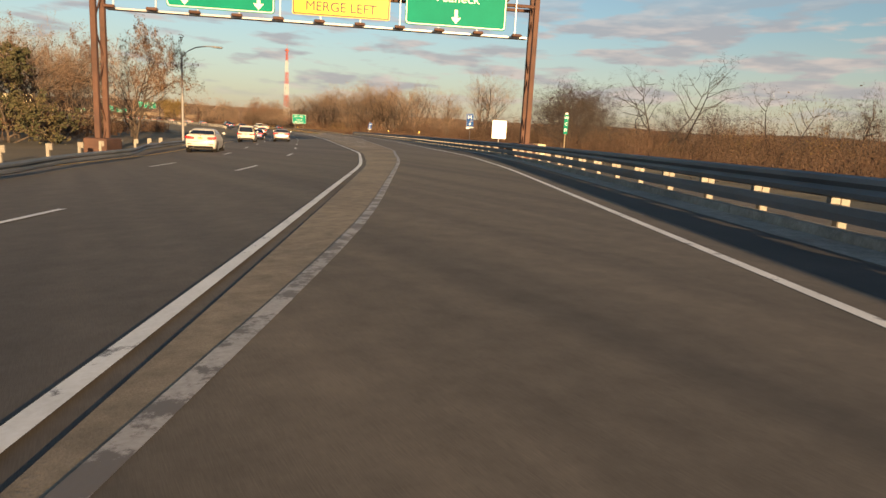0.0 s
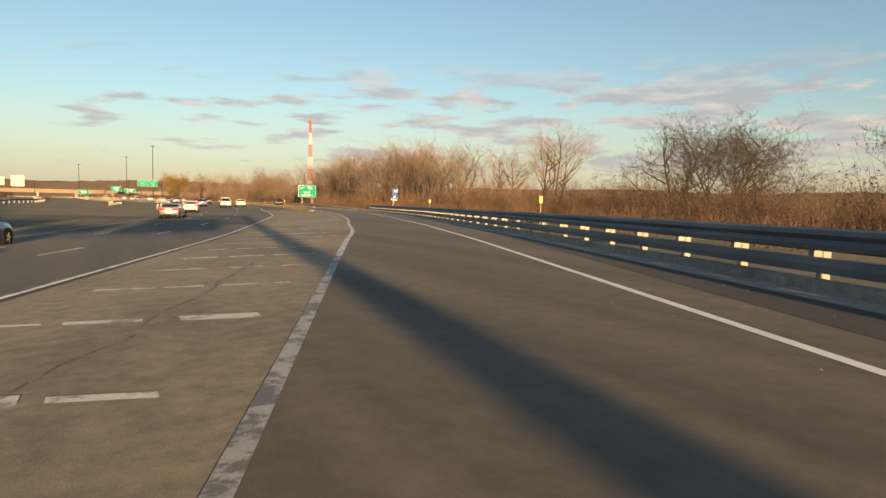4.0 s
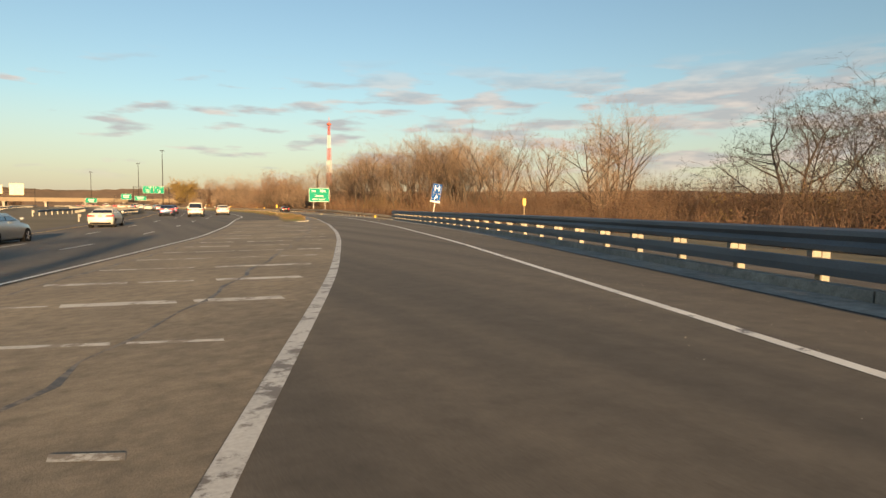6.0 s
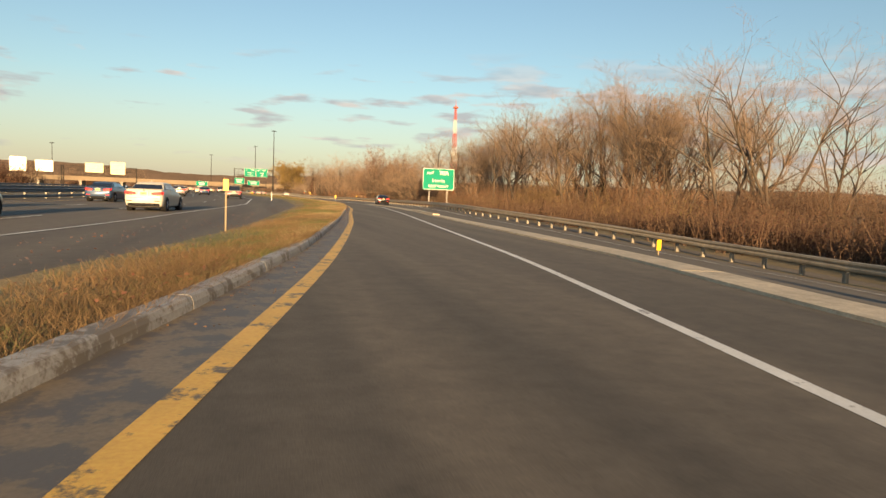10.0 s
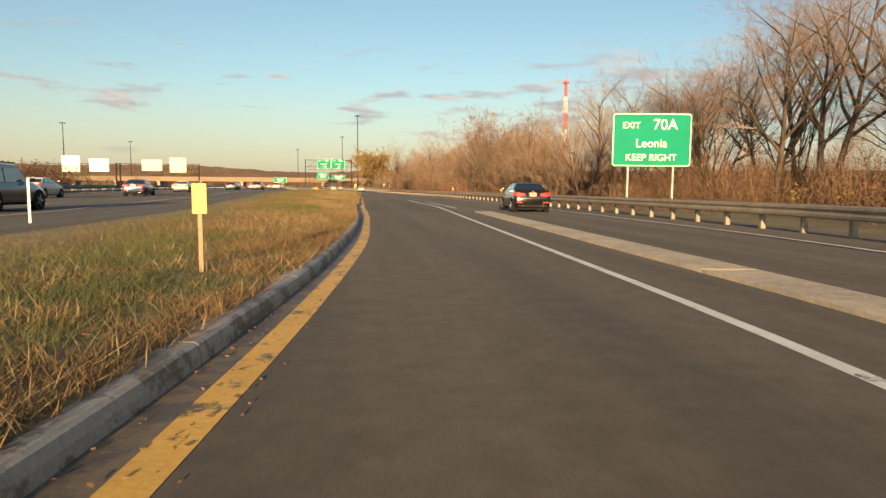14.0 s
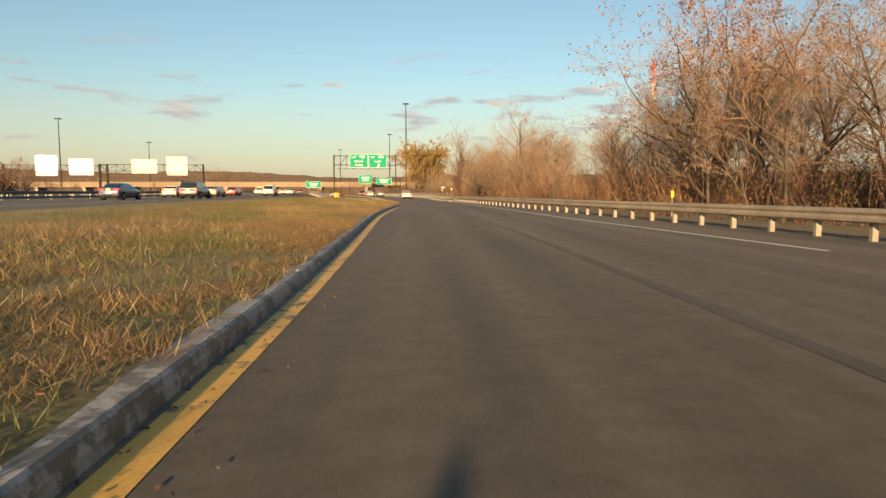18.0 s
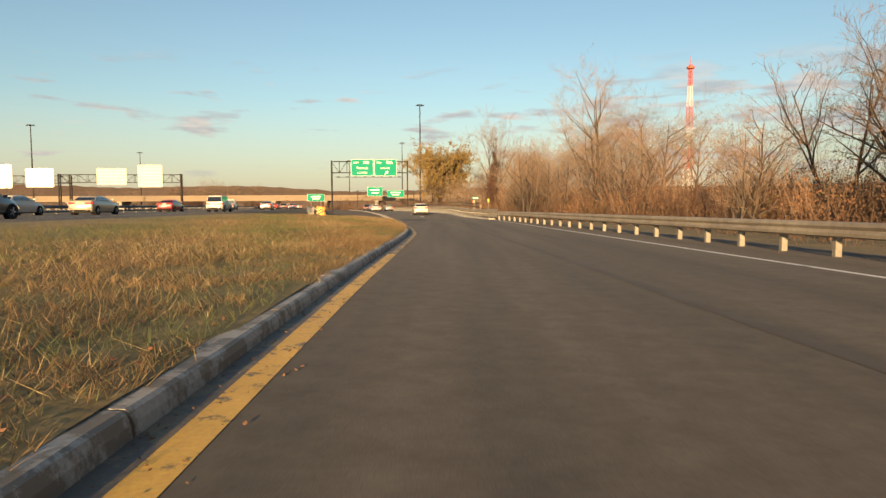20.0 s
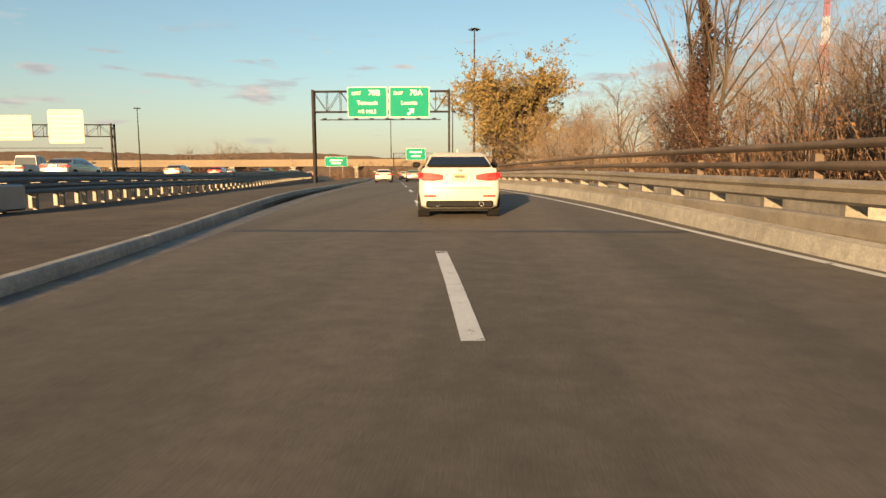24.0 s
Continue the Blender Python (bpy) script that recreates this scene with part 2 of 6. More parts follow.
TURF = material("turf", (0.27, 0.184, 0.0792), (0.09, 0.0945, 0.0324), 0.95, 0.45, 14, bump=0.9, spread=0.6, fine_amt=0.7, blotch=0.80, blotch_scale=5.0)
SIGN_BACK = material("sign_back", (0.64, 0.624, 0.56), (0.56, 0.544, 0.48), 0.4, 0.5, 8, metal=0.1, bump=0.02, fine_amt=0.12)
SIGN_BLACK = material("sign_black", (0.02, 0.02, 0.02), None, 0.5, bump=0)
ORANGE = material("orange_sheet", (0.85, 0.22, 0.03), (0.75, 0.18, 0.03), 0.5, 2, 20, bump=0.03)
BARK_DARK = material("bark_dark", (0.055, 0.042, 0.034), (0.03, 0.024, 0.02), 0.9, 1.2, 14, bump=0.5, stretch=(2, 2, 0.5), rnd=0.25)
BARK = material("bark", (0.095, 0.07, 0.05), (0.045, 0.034, 0.026), 0.9, 1.2, 14, bump=0.5, stretch=(2, 2, 0.5), rnd=0.25)
TWIG = material("twig", (0.265, 0.183, 0.125), (0.14, 0.096, 0.066), 0.9, 0.5, 8, bump=0, rnd=0.22)
BRUSH = material("brush", (0.1522, 0.0783, 0.0408), (0.0653, 0.0392, 0.0228), 0.95, 0.22, 3, bump=0)
BRUSH_DARK = material("brush_dark", (0.085, 0.038, 0.023), (0.038, 0.024, 0.016), 0.95, 0.25, 3, bump=0)
BRUSH_GREEN = material("brush_green", (0.1020, 0.0840, 0.0312), (0.1620, 0.0984, 0.0360), 0.95, 0.3, 3, bump=0)
STEM = material("stem", (0.1380, 0.0805, 0.0483), (0.0720, 0.0437, 0.0273), 0.95, 0.3, 4, bump=0)
LEAF_GOLD = material("leaf_gold", (0.23, 0.15, 0.045), (0.13, 0.095, 0.03), 0.8, 0.35, 4, bump=0)
LEAF_RUSSET = material("leaf_russet", (0.16, 0.06, 0.032), (0.096, 0.04, 0.024), 0.8, 0.8, 5, bump=0)
GORE_PAINT = worn_paint("gore_paint", (0.60, 0.55, 0.46), (0.24, 0.185, 0.125), 0.45)
GRASS_PALE = material("grass_pale", (0.336, 0.264, 0.152), (0.24, 0.176, 0.088), 0.9, 0.6, 5, bump=0)
PINE = material("pine", (0.04, 0.048, 0.02), (0.08, 0.06, 0.024), 0.9, 0.6, 5, bump=0)
MARSH = material("marsh", (0.072, 0.043, 0.025), (0.034, 0.024, 0.015), 0.95, 0.2, 3, bump=0)
THICKET = material("thicket", (0.29, 0.138, 0.066), (0.15, 0.076, 0.04), 0.95, 0.3, 4, bump=0)
GRASS_DRY = material("grass_dry", (0.185, 0.115, 0.054), (0.085, 0.056, 0.028), 0.9, 0.35, 5, bump=0)
GRASS_GREEN = material("grass_green", (0.045, 0.066, 0.02), (0.098, 0.1, 0.034), 0.9, 0.30, 5, bump=0)
HILL = material("hill", (0.072, 0.05, 0.04), (0.046, 0.034, 0.028), 1.0, 0.01, 0.08, bump=0)
CAR_WHITE = material("car_white", (0.47, 0.445, 0.39), (0.445, 0.42, 0.368), 0.4, 0.6, 8, bump=0, coat=0.35, fine_amt=0.08)
CAR_BLACK = material("car_black", (0.006, 0.0066, 0.008), (0.0045, 0.005, 0.006), 0.18, 0.6, 8, bump=0, coat=0.7, fine_amt=0.1)
CAR_GREY = material("car_grey", (0.08, 0.084, 0.088), (0.064, 0.068, 0.072), 0.32, 0.6, 8, metal=0.5, bump=0, coat=0.6, fine_amt=0.1)
CAR_SILVER = material("car_silver", (0.338, 0.338, 0.33), (0.3, 0.3, 0.292), 0.35, 0.6, 8, metal=0.6, bump=0, coat=0.6, fine_amt=0.1)
CAR_RED = material("car_red", (0.24, 0.016, 0.016), (0.208, 0.016, 0.016), 0.32, 0.6, 8, bump=0, coat=0.6, fine_amt=0.1)
CAR_BLUE = material("car_blue", (0.03, 0.06, 0.12), (0.025, 0.05, 0.10), 0.32, 0.6, 8, metal=0.3, bump=0, coat=0.6, fine_amt=0.1)
CAR_BEIGE = material("car_beige", (0.375, 0.323, 0.232), (0.338, 0.292, 0.21), 0.35, 0.6, 8, metal=0.3, bump=0, coat=0.6, fine_amt=0.1)
GLASS = material("tinted_glass", (0.012, 0.015, 0.022), (0.01, 0.013, 0.02), 0.06, 1, 8, bump=0, coat=1.0, fine_amt=0.05)
RUBBER = material("rubber", (0.014, 0.013, 0.012), (0.02, 0.018, 0.016), 0.9, 4, 40, bump=0.2, spec=0.12)
GUTTER = worn_paint("gutter_dirt", (0.20, 0.15, 0.09), (0.10, 0.085, 0.07), 0.47)
POST_TAN = material("post_tan", (0.255, 0.196, 0.128), (0.17, 0.132, 0.085), 0.8, 2, 20, bump=0.1)
TRIM = material("black_trim", (0.010, 0.010, 0.011), (0.015, 0.014, 0.014), 0.7, 3, 40, bump=0.05, spec=0.12)
CHROME = material("chrome", (0.75, 0.75, 0.74), (0.68, 0.68, 0.67), 0.18, 2, 20, metal=1.0, bump=0)
RIM = material("rim", (0.45, 0.45, 0.46), (0.38, 0.38, 0.39), 0.3, 2, 20, metal=0.8, bump=0)
TAIL = glow("tail_lamp", (1.0, 0.05, 0.04), 0.12, (0.55, 0.02, 0.02))
TAIL_DARK = material("tail_dark", (0.30, 0.01, 0.012), (0.24, 0.01, 0.012), 0.3, bump=0)
PLATE = material("plate", (0.54, 0.45, 0.188), (0.495, 0.42, 0.195), 0.5, 3, 30, bump=0)
PLATE_INK = material("plate_ink", (0.10, 0.09, 0.06), None, 0.6, bump=0)
TOWER_RED = material("tower_red", (0.413, 0.075, 0.0375), (0.36, 0.0675, 0.0375), 0.6, 0.5, 5, bump=0)
TOWER_WHITE = material("tower_white", (0.562, 0.525, 0.465), (0.51, 0.473, 0.42), 0.6, 0.5, 5, bump=0)


# ---- mesh helpers ----
class Mesh:
    """Collects vertices and faces for one mesh."""

    def __init__(self):
        self.v, self.f = [], []

    def add(self, verts, faces):
        o = len(self.v)
        self.v.extend(tuple(p) for p in verts)
        self.f.extend(tuple(i + o for i in q) for q in faces)
        return self

    def box(self, c, s, m=None, taper=1.0):
        x, y, z = (k / 2 for k in s)
        pts = [Vector((sx * x * (taper if sz > 0 else 1), sy * y * (taper if sz > 0 else 1), sz * z)) for sz in (-1, 1) for sy in (-1, 1) for sx in (-1, 1)]
        pts = [(m @ p if m else p) + Vector(c) for p in pts]
        return self.add(pts, [(0, 2, 3, 1), (4, 5, 7, 6), (0, 1, 5, 4), (2, 6, 7, 3), (0, 4, 6, 2), (1, 3, 7, 5)])

    def bevel_box(self, c, s, b):
        """A box with its twelve edges cut off by b."""
        x, y, z = (k / 2 for k in s)
        rings = []
        for zz, k in ((-z, b), (-z + b, 0), (z - b, 0), (z, b)):
            X, Y = x - k, y - k
            rings.append([(X - b, -Y, zz), (X, -Y + b, zz), (X, Y - b, zz), (X - b, Y, zz), (-X + b, Y, zz), (-X, Y - b, zz), (-X, -Y + b, zz), (-X + b, -Y, zz)])
        return self.loft([[(p[0] + c[0], p[1] + c[1], p[2] + c[2]) for p in r] for r in rings])

    def tube(self, p, q, r0, r1=None, n=6, caps=True):
        p, q = Vector(p), Vector(q)
        r1 = r0 if r1 is None else r1
        d = (q - p).normalized()
        a = d.orthogonal().normalized()
        b = d.cross(a)
        ring = [[c + (a * math.cos(k * 2 * math.pi / n) + b * math.sin(k * 2 * math.pi / n)) * r for k in range(n)] for c, r in ((p, r0), (q, r1))]
        f = [(k, (k + 1) % n, n + (k + 1) % n, n + k) for k in range(n)]
        if caps:
            f += [tuple(range(n - 1, -1, -1)), tuple(range(n, 2 * n))]
        return self.add(ring[0] + ring[1], f)

    def loft(self, rings, cap=True):
        n = len(rings[0])
        f = [(i * n + k, i * n + (k + 1) % n, (i + 1) * n + (k + 1) % n, (i + 1) * n + k) for i in range(len(rings) - 1) for k in range(n)]
        if cap:
            f += [tuple(range(n - 1, -1, -1)), tuple((len(rings) - 1) * n + k for k in range(n))]
        return self.add([p for r in rings for p in r], f)

    def data(self, name, mat, smooth=False):
        me = bpy.data.meshes.new(name)
        me.from_pydata(self.v, [], self.f)
        me.materials.append(mat)
        if smooth:
            me.polygons.foreach_set("use_smooth", [True] * len(me.polygons))
        me.update()
        if smooth:
            me.set_sharp_from_angle(angle=radians(38))
        return me


def part(name, mesh, mat, parent, label="", smooth=False):
    ob = new(name, mesh.data(name, mat, smooth) if isinstance(mesh, Mesh) else mesh)
    ob.parent = parent
    if label:
        tagged(ob, label)
    return ob


def thing(name, label, category, group="", kind="", at=None):
    ob = new(name)
    tagged(ob, label, category, group, kind)
    if at:
        ob.matrix_world = at
    return ob


def solid(name, mesh, mat, label, category="", kind="structure", smooth=False, group=""):
    return tagged(new(name, mesh.data(name, mat, smooth)), label, category, group, kind)


# ---- the plan: every line of the road as x over y ----
def line(*pts):
    ys, xs = np.array([p[0] for p in pts], float), np.array([p[1] for p in pts], float)
    fine = np.arange(-330, 700, 1.0)
    raw = np.interp(fine, ys, xs)
    lo, hi = (xs[1] - xs[0]) / (ys[1] - ys[0]), (xs[-1] - xs[-2]) / (ys[-1] - ys[-2])
    raw = np.where(fine < ys[0], xs[0] + lo * (fine - ys[0]), np.where(fine > ys[-1], xs[-1] + hi * (fine - ys[-1]), raw))
    k = np.hanning(11)
    k /= k.sum()
    sm = np.convolve(np.pad(raw, 5, mode="reflect", reflect_type="odd"), k, "valid")
    return lambda y: float(np.interp(y, fine, sm))


OWN_LEFT = line((-215, -64.4), (-212, -62.52), (-198, -55.05), (-194, -53), (-186.4, -49.5), (-182.5, -47.5), (-139.9, -31.2), (-135.3, -29.3), (-127, -26.6), (-118, -23.4), (-107, -20), (-99, -17.75), (-92.3, -16.1), (-87.9, -14.9), (-77, -12.5), (-72.5, -11.4), (-61.5, -9.1), (-54.6, -7.8), (-48, -6.8), (-38.7, -5.5), (-21.4, -3.5), (-10.8, -2.1), (3.4, -0.8), (6, -0.58), (13, -0.2), (25, -0.25), (38.4, -0.69), (42.6, -0.69), (50.7, -0.86), (55, -1), (62, -1.1), (72.5, -1.26), (76.5, -1.38), (84, -1.66), (91, -1.95), (100, -2.27), (112, -2.32), (122, -2.18), (130, -2.12), (134.7, -2.5), (138.7, -2.75), (141, -3.05), (145, -3.5), (151, -4), (157, -4.5), (161, -5.1), (168, -5.85), (175, -6.7), (200, -10.5), (250, -18.5), (320, -31))
OWN_RIGHT = line((-216, -60.3), (-199, -50.8), (-187, -44.9), (-141, -27.2), (-128, -22.6), (-110, -16.9), (-93, -12.2), (-77, -8.4), (-62, -5.4), (-54, -4.0), (-20, 0.4), (4, 3.0), (39, 3.9), (55, 3.4), (70, 2.9), (147, 0.4), (176, -3.1), (200, -6.7), (250, -14.7), (320, -27))
MAIN_RIGHT = line((-216, -65.6), (-198, -56.5), (-185, -51.0), (-132, -33.6), (-97, -23.6), (-81, -20.4), (-64, -17.6), (-49, -14.6), (-41, -13.6), (-8, -10.9), (24, -11.4), (45, -13.8), (57, -15.0), (86, -19.0), (100, -20.2), (150, -22), (190, -25), (250, -34), (330, -49), (420, -70), (520, -97))
CURB = line((-78, -13.7), (-75.9, -13.25), (-72.4, -12.6), (-63.7, -10.6), (-59.8, -9.6), (-52.5, -8.1), (-38, -5.95), (-21.6, -3.9), (-17, -3.3), (3, -1.2), (8, -0.74), (16, -0.48), (20, -0.48), (37, -0.97), (41, -0.93), (46, -1.02), (56, -1.28), (62, -1.32), (71.5, -1.42), (75, -1.55), (80, -1.76), (90, -2.2), (100, -2.58), (112, -2.64), (122, -2.46), (129.5, -2.38), (133, -2.66), (138.5, -3.02), (141, -3.35), (144, -3.72), (150, -4.25), (156.3, -4.78), (159, -5.15), (164, -5.8), (170, -6.45), (175, -7.05), (181, -8.2), (191, -10.2), (220, -14.5), (250, -19.2), (320, -32))
RIGHT_EDGE = line((-75, 0.0), (-60, 2.4), (-47, 4.7), (-37, 5.9), (-28, 6.2), (-14, 6.7), (0, 8.2), (15, 9.6), (45, 9.6), (65, 8.5), (79, 7.8), (96, 6.4), (105, 6.0), (151, 4.0), (168, 2.6), (176, 1.3), (184, 0.3), (220, -5.4), (260, -12), (320, -23))
RAIL_A = line((-240, -70.2), (-196, -45.9), (-184, -40.0), (-140, -23.4), (-110, -13.3), (-93, -8.6), (-75, -4.2), (-68, -2.5))
RAIL_B = line((-84, 2.2), (-70, 5.2), (-62, 7.0), (-50, 9.1), (-42, 9.6), (-33, 9.6), (-20, 9.1), (-10, 8.9), (3, 10.0), (15, 11.4), (49, 11.5), (66, 11.0), (84, 10.2), (100, 8.6), (125, 6.9), (152, 4.9), (177, 1.95), (188, 0.9), (220, -4.2), (260, -10.8), (320, -21.8))
DIVIDER = line((-75, -4.3), (-60, -2.4), (-53, -1.0), (-20, 2.3), (-14, 3.1), (5, 4.7), (30, 5.2))


def highway_rise(y):
    return float(np.interp(y, [-20, 25, 60, 110, 230], [0, 0.2, 0.32, 0.55, 0.9]))


def bank(x, y):
    """Height of the road bed: the highway leans to its left on the bend, the ramp rises a little onto the bridge."""
    b = 0.055 * min(1.0, max(0.0, (-30 - y) / 90))
    z = -b * min(max(0.0, OWN_LEFT(y) - x), 22.0)
    if -84 < y < 2 and x > max(DIVIDER(y) + 0.6, RAIL_A(y) + 1.0 if y < -68 else -99.0):   # the joining lane comes up from below
        low = DIVIDER(y) + 0.6
        z -= float(np.interp(y, [-84, -78, -62, -50, -42, -33, -20, -10, 2], [0, 1.0, 1.05, 1.15, 1.0, 0.7, 0.36, 0.12, 0])) * min(1.0, (x - low) / max(1.0, RAIL_B(y) - low))
    if y > -20:                                     # the highway climbs past the ramp
        k = min(1.0, max(0.0, (y - 150) / 25))
        edge, kerb_x = MAIN_RIGHT(y) + 4.3 - 3.8 * k, (CURB(y) - 0.2) * (1 - k) + (MAIN_RIGHT(y) + 5.0) * k
        z += highway_rise(y) * min(1.0, max(0.0, (kerb_x - x) / max(0.5, kerb_x - edge)))
    if y > 168:
        k = min(1.0, (y - 168) / 30)
        z += 0.34 * k * k * (3 - 2 * k) * min(1.0, max(0.0, (x - CURB(y) + 9) / 7))
    return z


def away(f, y, d):
    """A point d metres to the right of line f, square to it."""
    s = (f(y + 0.5) - f(y - 0.5))
    k = 1 / math.hypot(1, s)
    return f(y) + d * k, y - d * s * k


def strip(name, left, right, y0, y1, z, mat, label, step=2.0, kind="structure", category="road", across=1):
    """A sheet between two lines; left and right give (x, y) at y."""
    m = Mesh()
    n = max(1, int(round((y1 - y0) / step)))
    for i in range(n + 1):
        y = y0 + (y1 - y0) * i / n
        a, b = left(y), right(y)
        for k in range(across + 1):
            x, yy = a[0] + (b[0] - a[0]) * k / across, a[1] + (b[1] - a[1]) * k / across
            m.v.append((x, yy, z + bank(x, yy)))
    w = across + 1
    m.f = [(i * w + k, i * w + k + 1, (i + 1) * w + k + 1, (i + 1) * w + k) for i in range(n) for k in range(across)]
    return solid(name, m, mat, label, category, kind)


def on(f, d=0.0):
    return lambda y: away(f, y, d)


# ---- ground and roads ----
def ground_sheet():
    m = Mesh()
    xs = sorted(set([-3000, -1500, -800, -400, -250] + list(range(-200, 201, 20)) + [250, 400, 800, 1500, 3000]))
    ys = sorted(set([-3000, -1200, -600] + list(range(-400, 601, 20)) + [800, 1500, 3000]))
    for y in ys:
        for x in xs:
            drop = 0.0
            if -330 < y < 640:
                r = RAIL_A(y) if y < -68 else RAIL_B(y)
                drop = -min(2.2, max(0.0, (x - r - 3) * 0.12)) if x > r else 0.0
            m.v.append((x, y, -1.35 + drop * 0.3 if -400 < y < 640 else -1.6))
    w = len(xs)
    m.f = [(j * w + i, j * w + i + 1, (j + 1) * w + i + 1, (j + 1) * w + i) for j in range(len(ys) - 1) for i in range(w - 1)]
    return solid("ground", m, GROUND, "dry brown ground of fallen leaves and dead grass", "ground")


ground_sheet()
# verge slopes from the road bed to the ground
strip("verge_right", lambda y: away(RAIL_A if y < -70 else RAIL_B, y, -1.5), lambda y: away(RAIL_A if y < -70 else RAIL_B, y, 9.0), -300, 330, -0.05, SOIL, "leaf-strewn soil verge behind the guardrail", 3.0, category="verge", across=4)
strip("verge_median", on(MAIN_RIGHT, -44), on(MAIN_RIGHT, -12.6), -300, 560, -0.03, GROUND, "dry grass median beside the highway", 4.0, category="verge", across=3)
strip("road_main", on(MAIN_RIGHT, -13.2), on(MAIN_RIGHT, 4.4), -320, 600, -0.010, ASPHALT_MAIN, "dark grey asphalt of the main highway lanes", 2.0, across=4)
strip("road_gore", lambda y: away(MAIN_RIGHT, y, 0.2), lambda y: away(OWN_LEFT, y, 0.0), -320, -66, -0.002, ASPHALT_OLD, "worn brown-grey concrete of the painted gore", 2.0, across=3)
strip("road_ramp", on(OWN_LEFT, 0.0), lambda y: away(RAIL_A if y < -70 else RAIL_B, y, 1.4), -320, 166, 0.0, ASPHALT, "grey asphalt of the exit ramp", 2.0, across=24)
strip("road_bridge", on(OWN_LEFT, 0.0), on(RAIL_B, 1.4), 166, 330, 0.0, ASPHALT_DECK, "pale brownish asphalt on the bridge", 2.0, across=8)
strip("ramp_gutter", lambda y: away(OWN_LEFT, y, -2.6 if y < 130 else -0.42), on(OWN_LEFT, 0.0), -66, 330, 0.0, GUTTER, "dirty asphalt between the yellow line and the kerb", 2.0, across=3)
strip("road_apron", on(MAIN_RIGHT, 1.0), lambda y: away(OWN_LEFT, y, -0.8), 150, 600, -0.006, ASPHALT_DIRT, "old brownish asphalt between ramp and highway", 3.0, across=8)
strip("road_opposite", on(MAIN_RIGHT, -58), on(MAIN_RIGHT, -41), -320, 600, 0.02, ASPHALT_MAIN, "asphalt of the opposite carriageway", 6.0)


def mark(name, f, d, w, y0, y1, mat, label, z=0.004, step=1.5):
    return strip(name, on(f, d - w / 2), on(f, d + w / 2), y0, y1, z, mat, label, step, category="road marking")


mark("edge_line", OWN_RIGHT, 0, 0.14, -320, 60, WHITE_PAINT, "solid white edge line, slightly worn")
mark("edge_line", RIGHT_EDGE, 0, 0.15, -70, 74, WHITE_PAINT, "solid white edge line beside the guardrail", z=0.02)
mark("edge_line", RIGHT_EDGE, 0, 0.15, 80, 320, WHITE_PAINT, "solid white edge line beside the guardrail", z=0.006)
# this stretch has the car's shadow put into its paint colour
mark("edge_line", OWN_LEFT, 0, 0.13, -320, -146, WHITE_SHADED, "worn white line along the gore, greyed as in the car's shadow", z=0.004)
mark("edge_line", OWN_LEFT, 0, 0.15, -146, -66, WHITE_WORN, "faded white line along the gore", z=0.004)
mark("edge_line", OWN_LEFT, -0.02, 0.21, -66, 118, YELLOW_PAINT, "solid yellow line beside the kerb, worn at its edges")
mark("edge_line", OWN_LEFT, 0, 0.14, 118, 168, YELLOW_WORN, "yellow line beside the kerb, faded and dusty")
mark("edge_line", MAIN_RIGHT, 0, 0.125, -320, 560, WHITE_PAINT, "solid white line at the highway's edge", z=0.010)
mark("edge_line", MAIN_RIGHT, -11.3, 0.16, -320, 560, YELLOW_PAINT, "solid yellow line at the median side", z=0.004)
mark("merge_line", OWN_RIGHT, 0.8, 0.15, 36, 52, WHITE_PAINT, "white line at the end of the divider")


def dashes(name, f, d, y0, y1, length, gap, mat, label, z=0.0045, w=0.13):
    top = thing(name, label, "road marking", kind="structure")
    y = y0
    while y < y1:
        m = Mesh()
        pts = [away(f, y + length * k / 2, s * w / 2 + d) for k in range(3) for s in (-1, 1)]
        m.add([(p[0], p[1], z + bank(*p)) for p in pts], [(0, 1, 3, 2), (2, 3, 5, 4)])
        part("dash", m, mat, top)
        y += length + gap
    return top


for k in (1, 2):
    dashes("lane_line", MAIN_RIGHT, -3.67 * k, -240 + k * 3, 420, 3.05, 9.15, WHITE_PAINT, "dashed white lane line on the highway", 0.004)
dashes("lane_line", OWN_RIGHT, -0.02, 173.2, 300, 4.4, 8.0, WHITE_PAINT, "white dash between the ramp's lanes", w=0.16)


# ---- kerbs, island, gore bars ----
def kerb(name, f, y0, y1, mat, label, w=0.17, h=0.15, piece=6.0, d0=0.0):
    """A kerb in cast pieces, each with a sloped face and a joint."""
    top = thing(name, label, "kerb", kind="structure")
    y = y0
    while y < y1 - 0.5:
        e = min(y + piece - 0.03, y1)
        m = Mesh()
        rings = []
        for k in range(9):
            yy = y + (e - y) * k / 8
            hk, ck = h * (1 + 0.10 * noise.noise(Vector((yy * 0.31, w * 9, 2)))), 0.012 * noise.noise(Vector((yy * 1.3, w * 5, 7)))
            prof = [(d0 + 0.04, -0.2), (d0 + 0.012 + ck, hk * 0.5), (d0 - 0.008 + ck, hk * 0.88), (d0 - 0.035 + ck, hk), (d0 - w, hk + 0.005), (d0 - w - 0.02, -0.2)]
            rings.append([(*(p := away(f, yy, d)), z + bank(*p)) for d, z in prof])
        m.loft(rings)
        part("kerb_stone", m, mat, top)
        y += piece
    return top


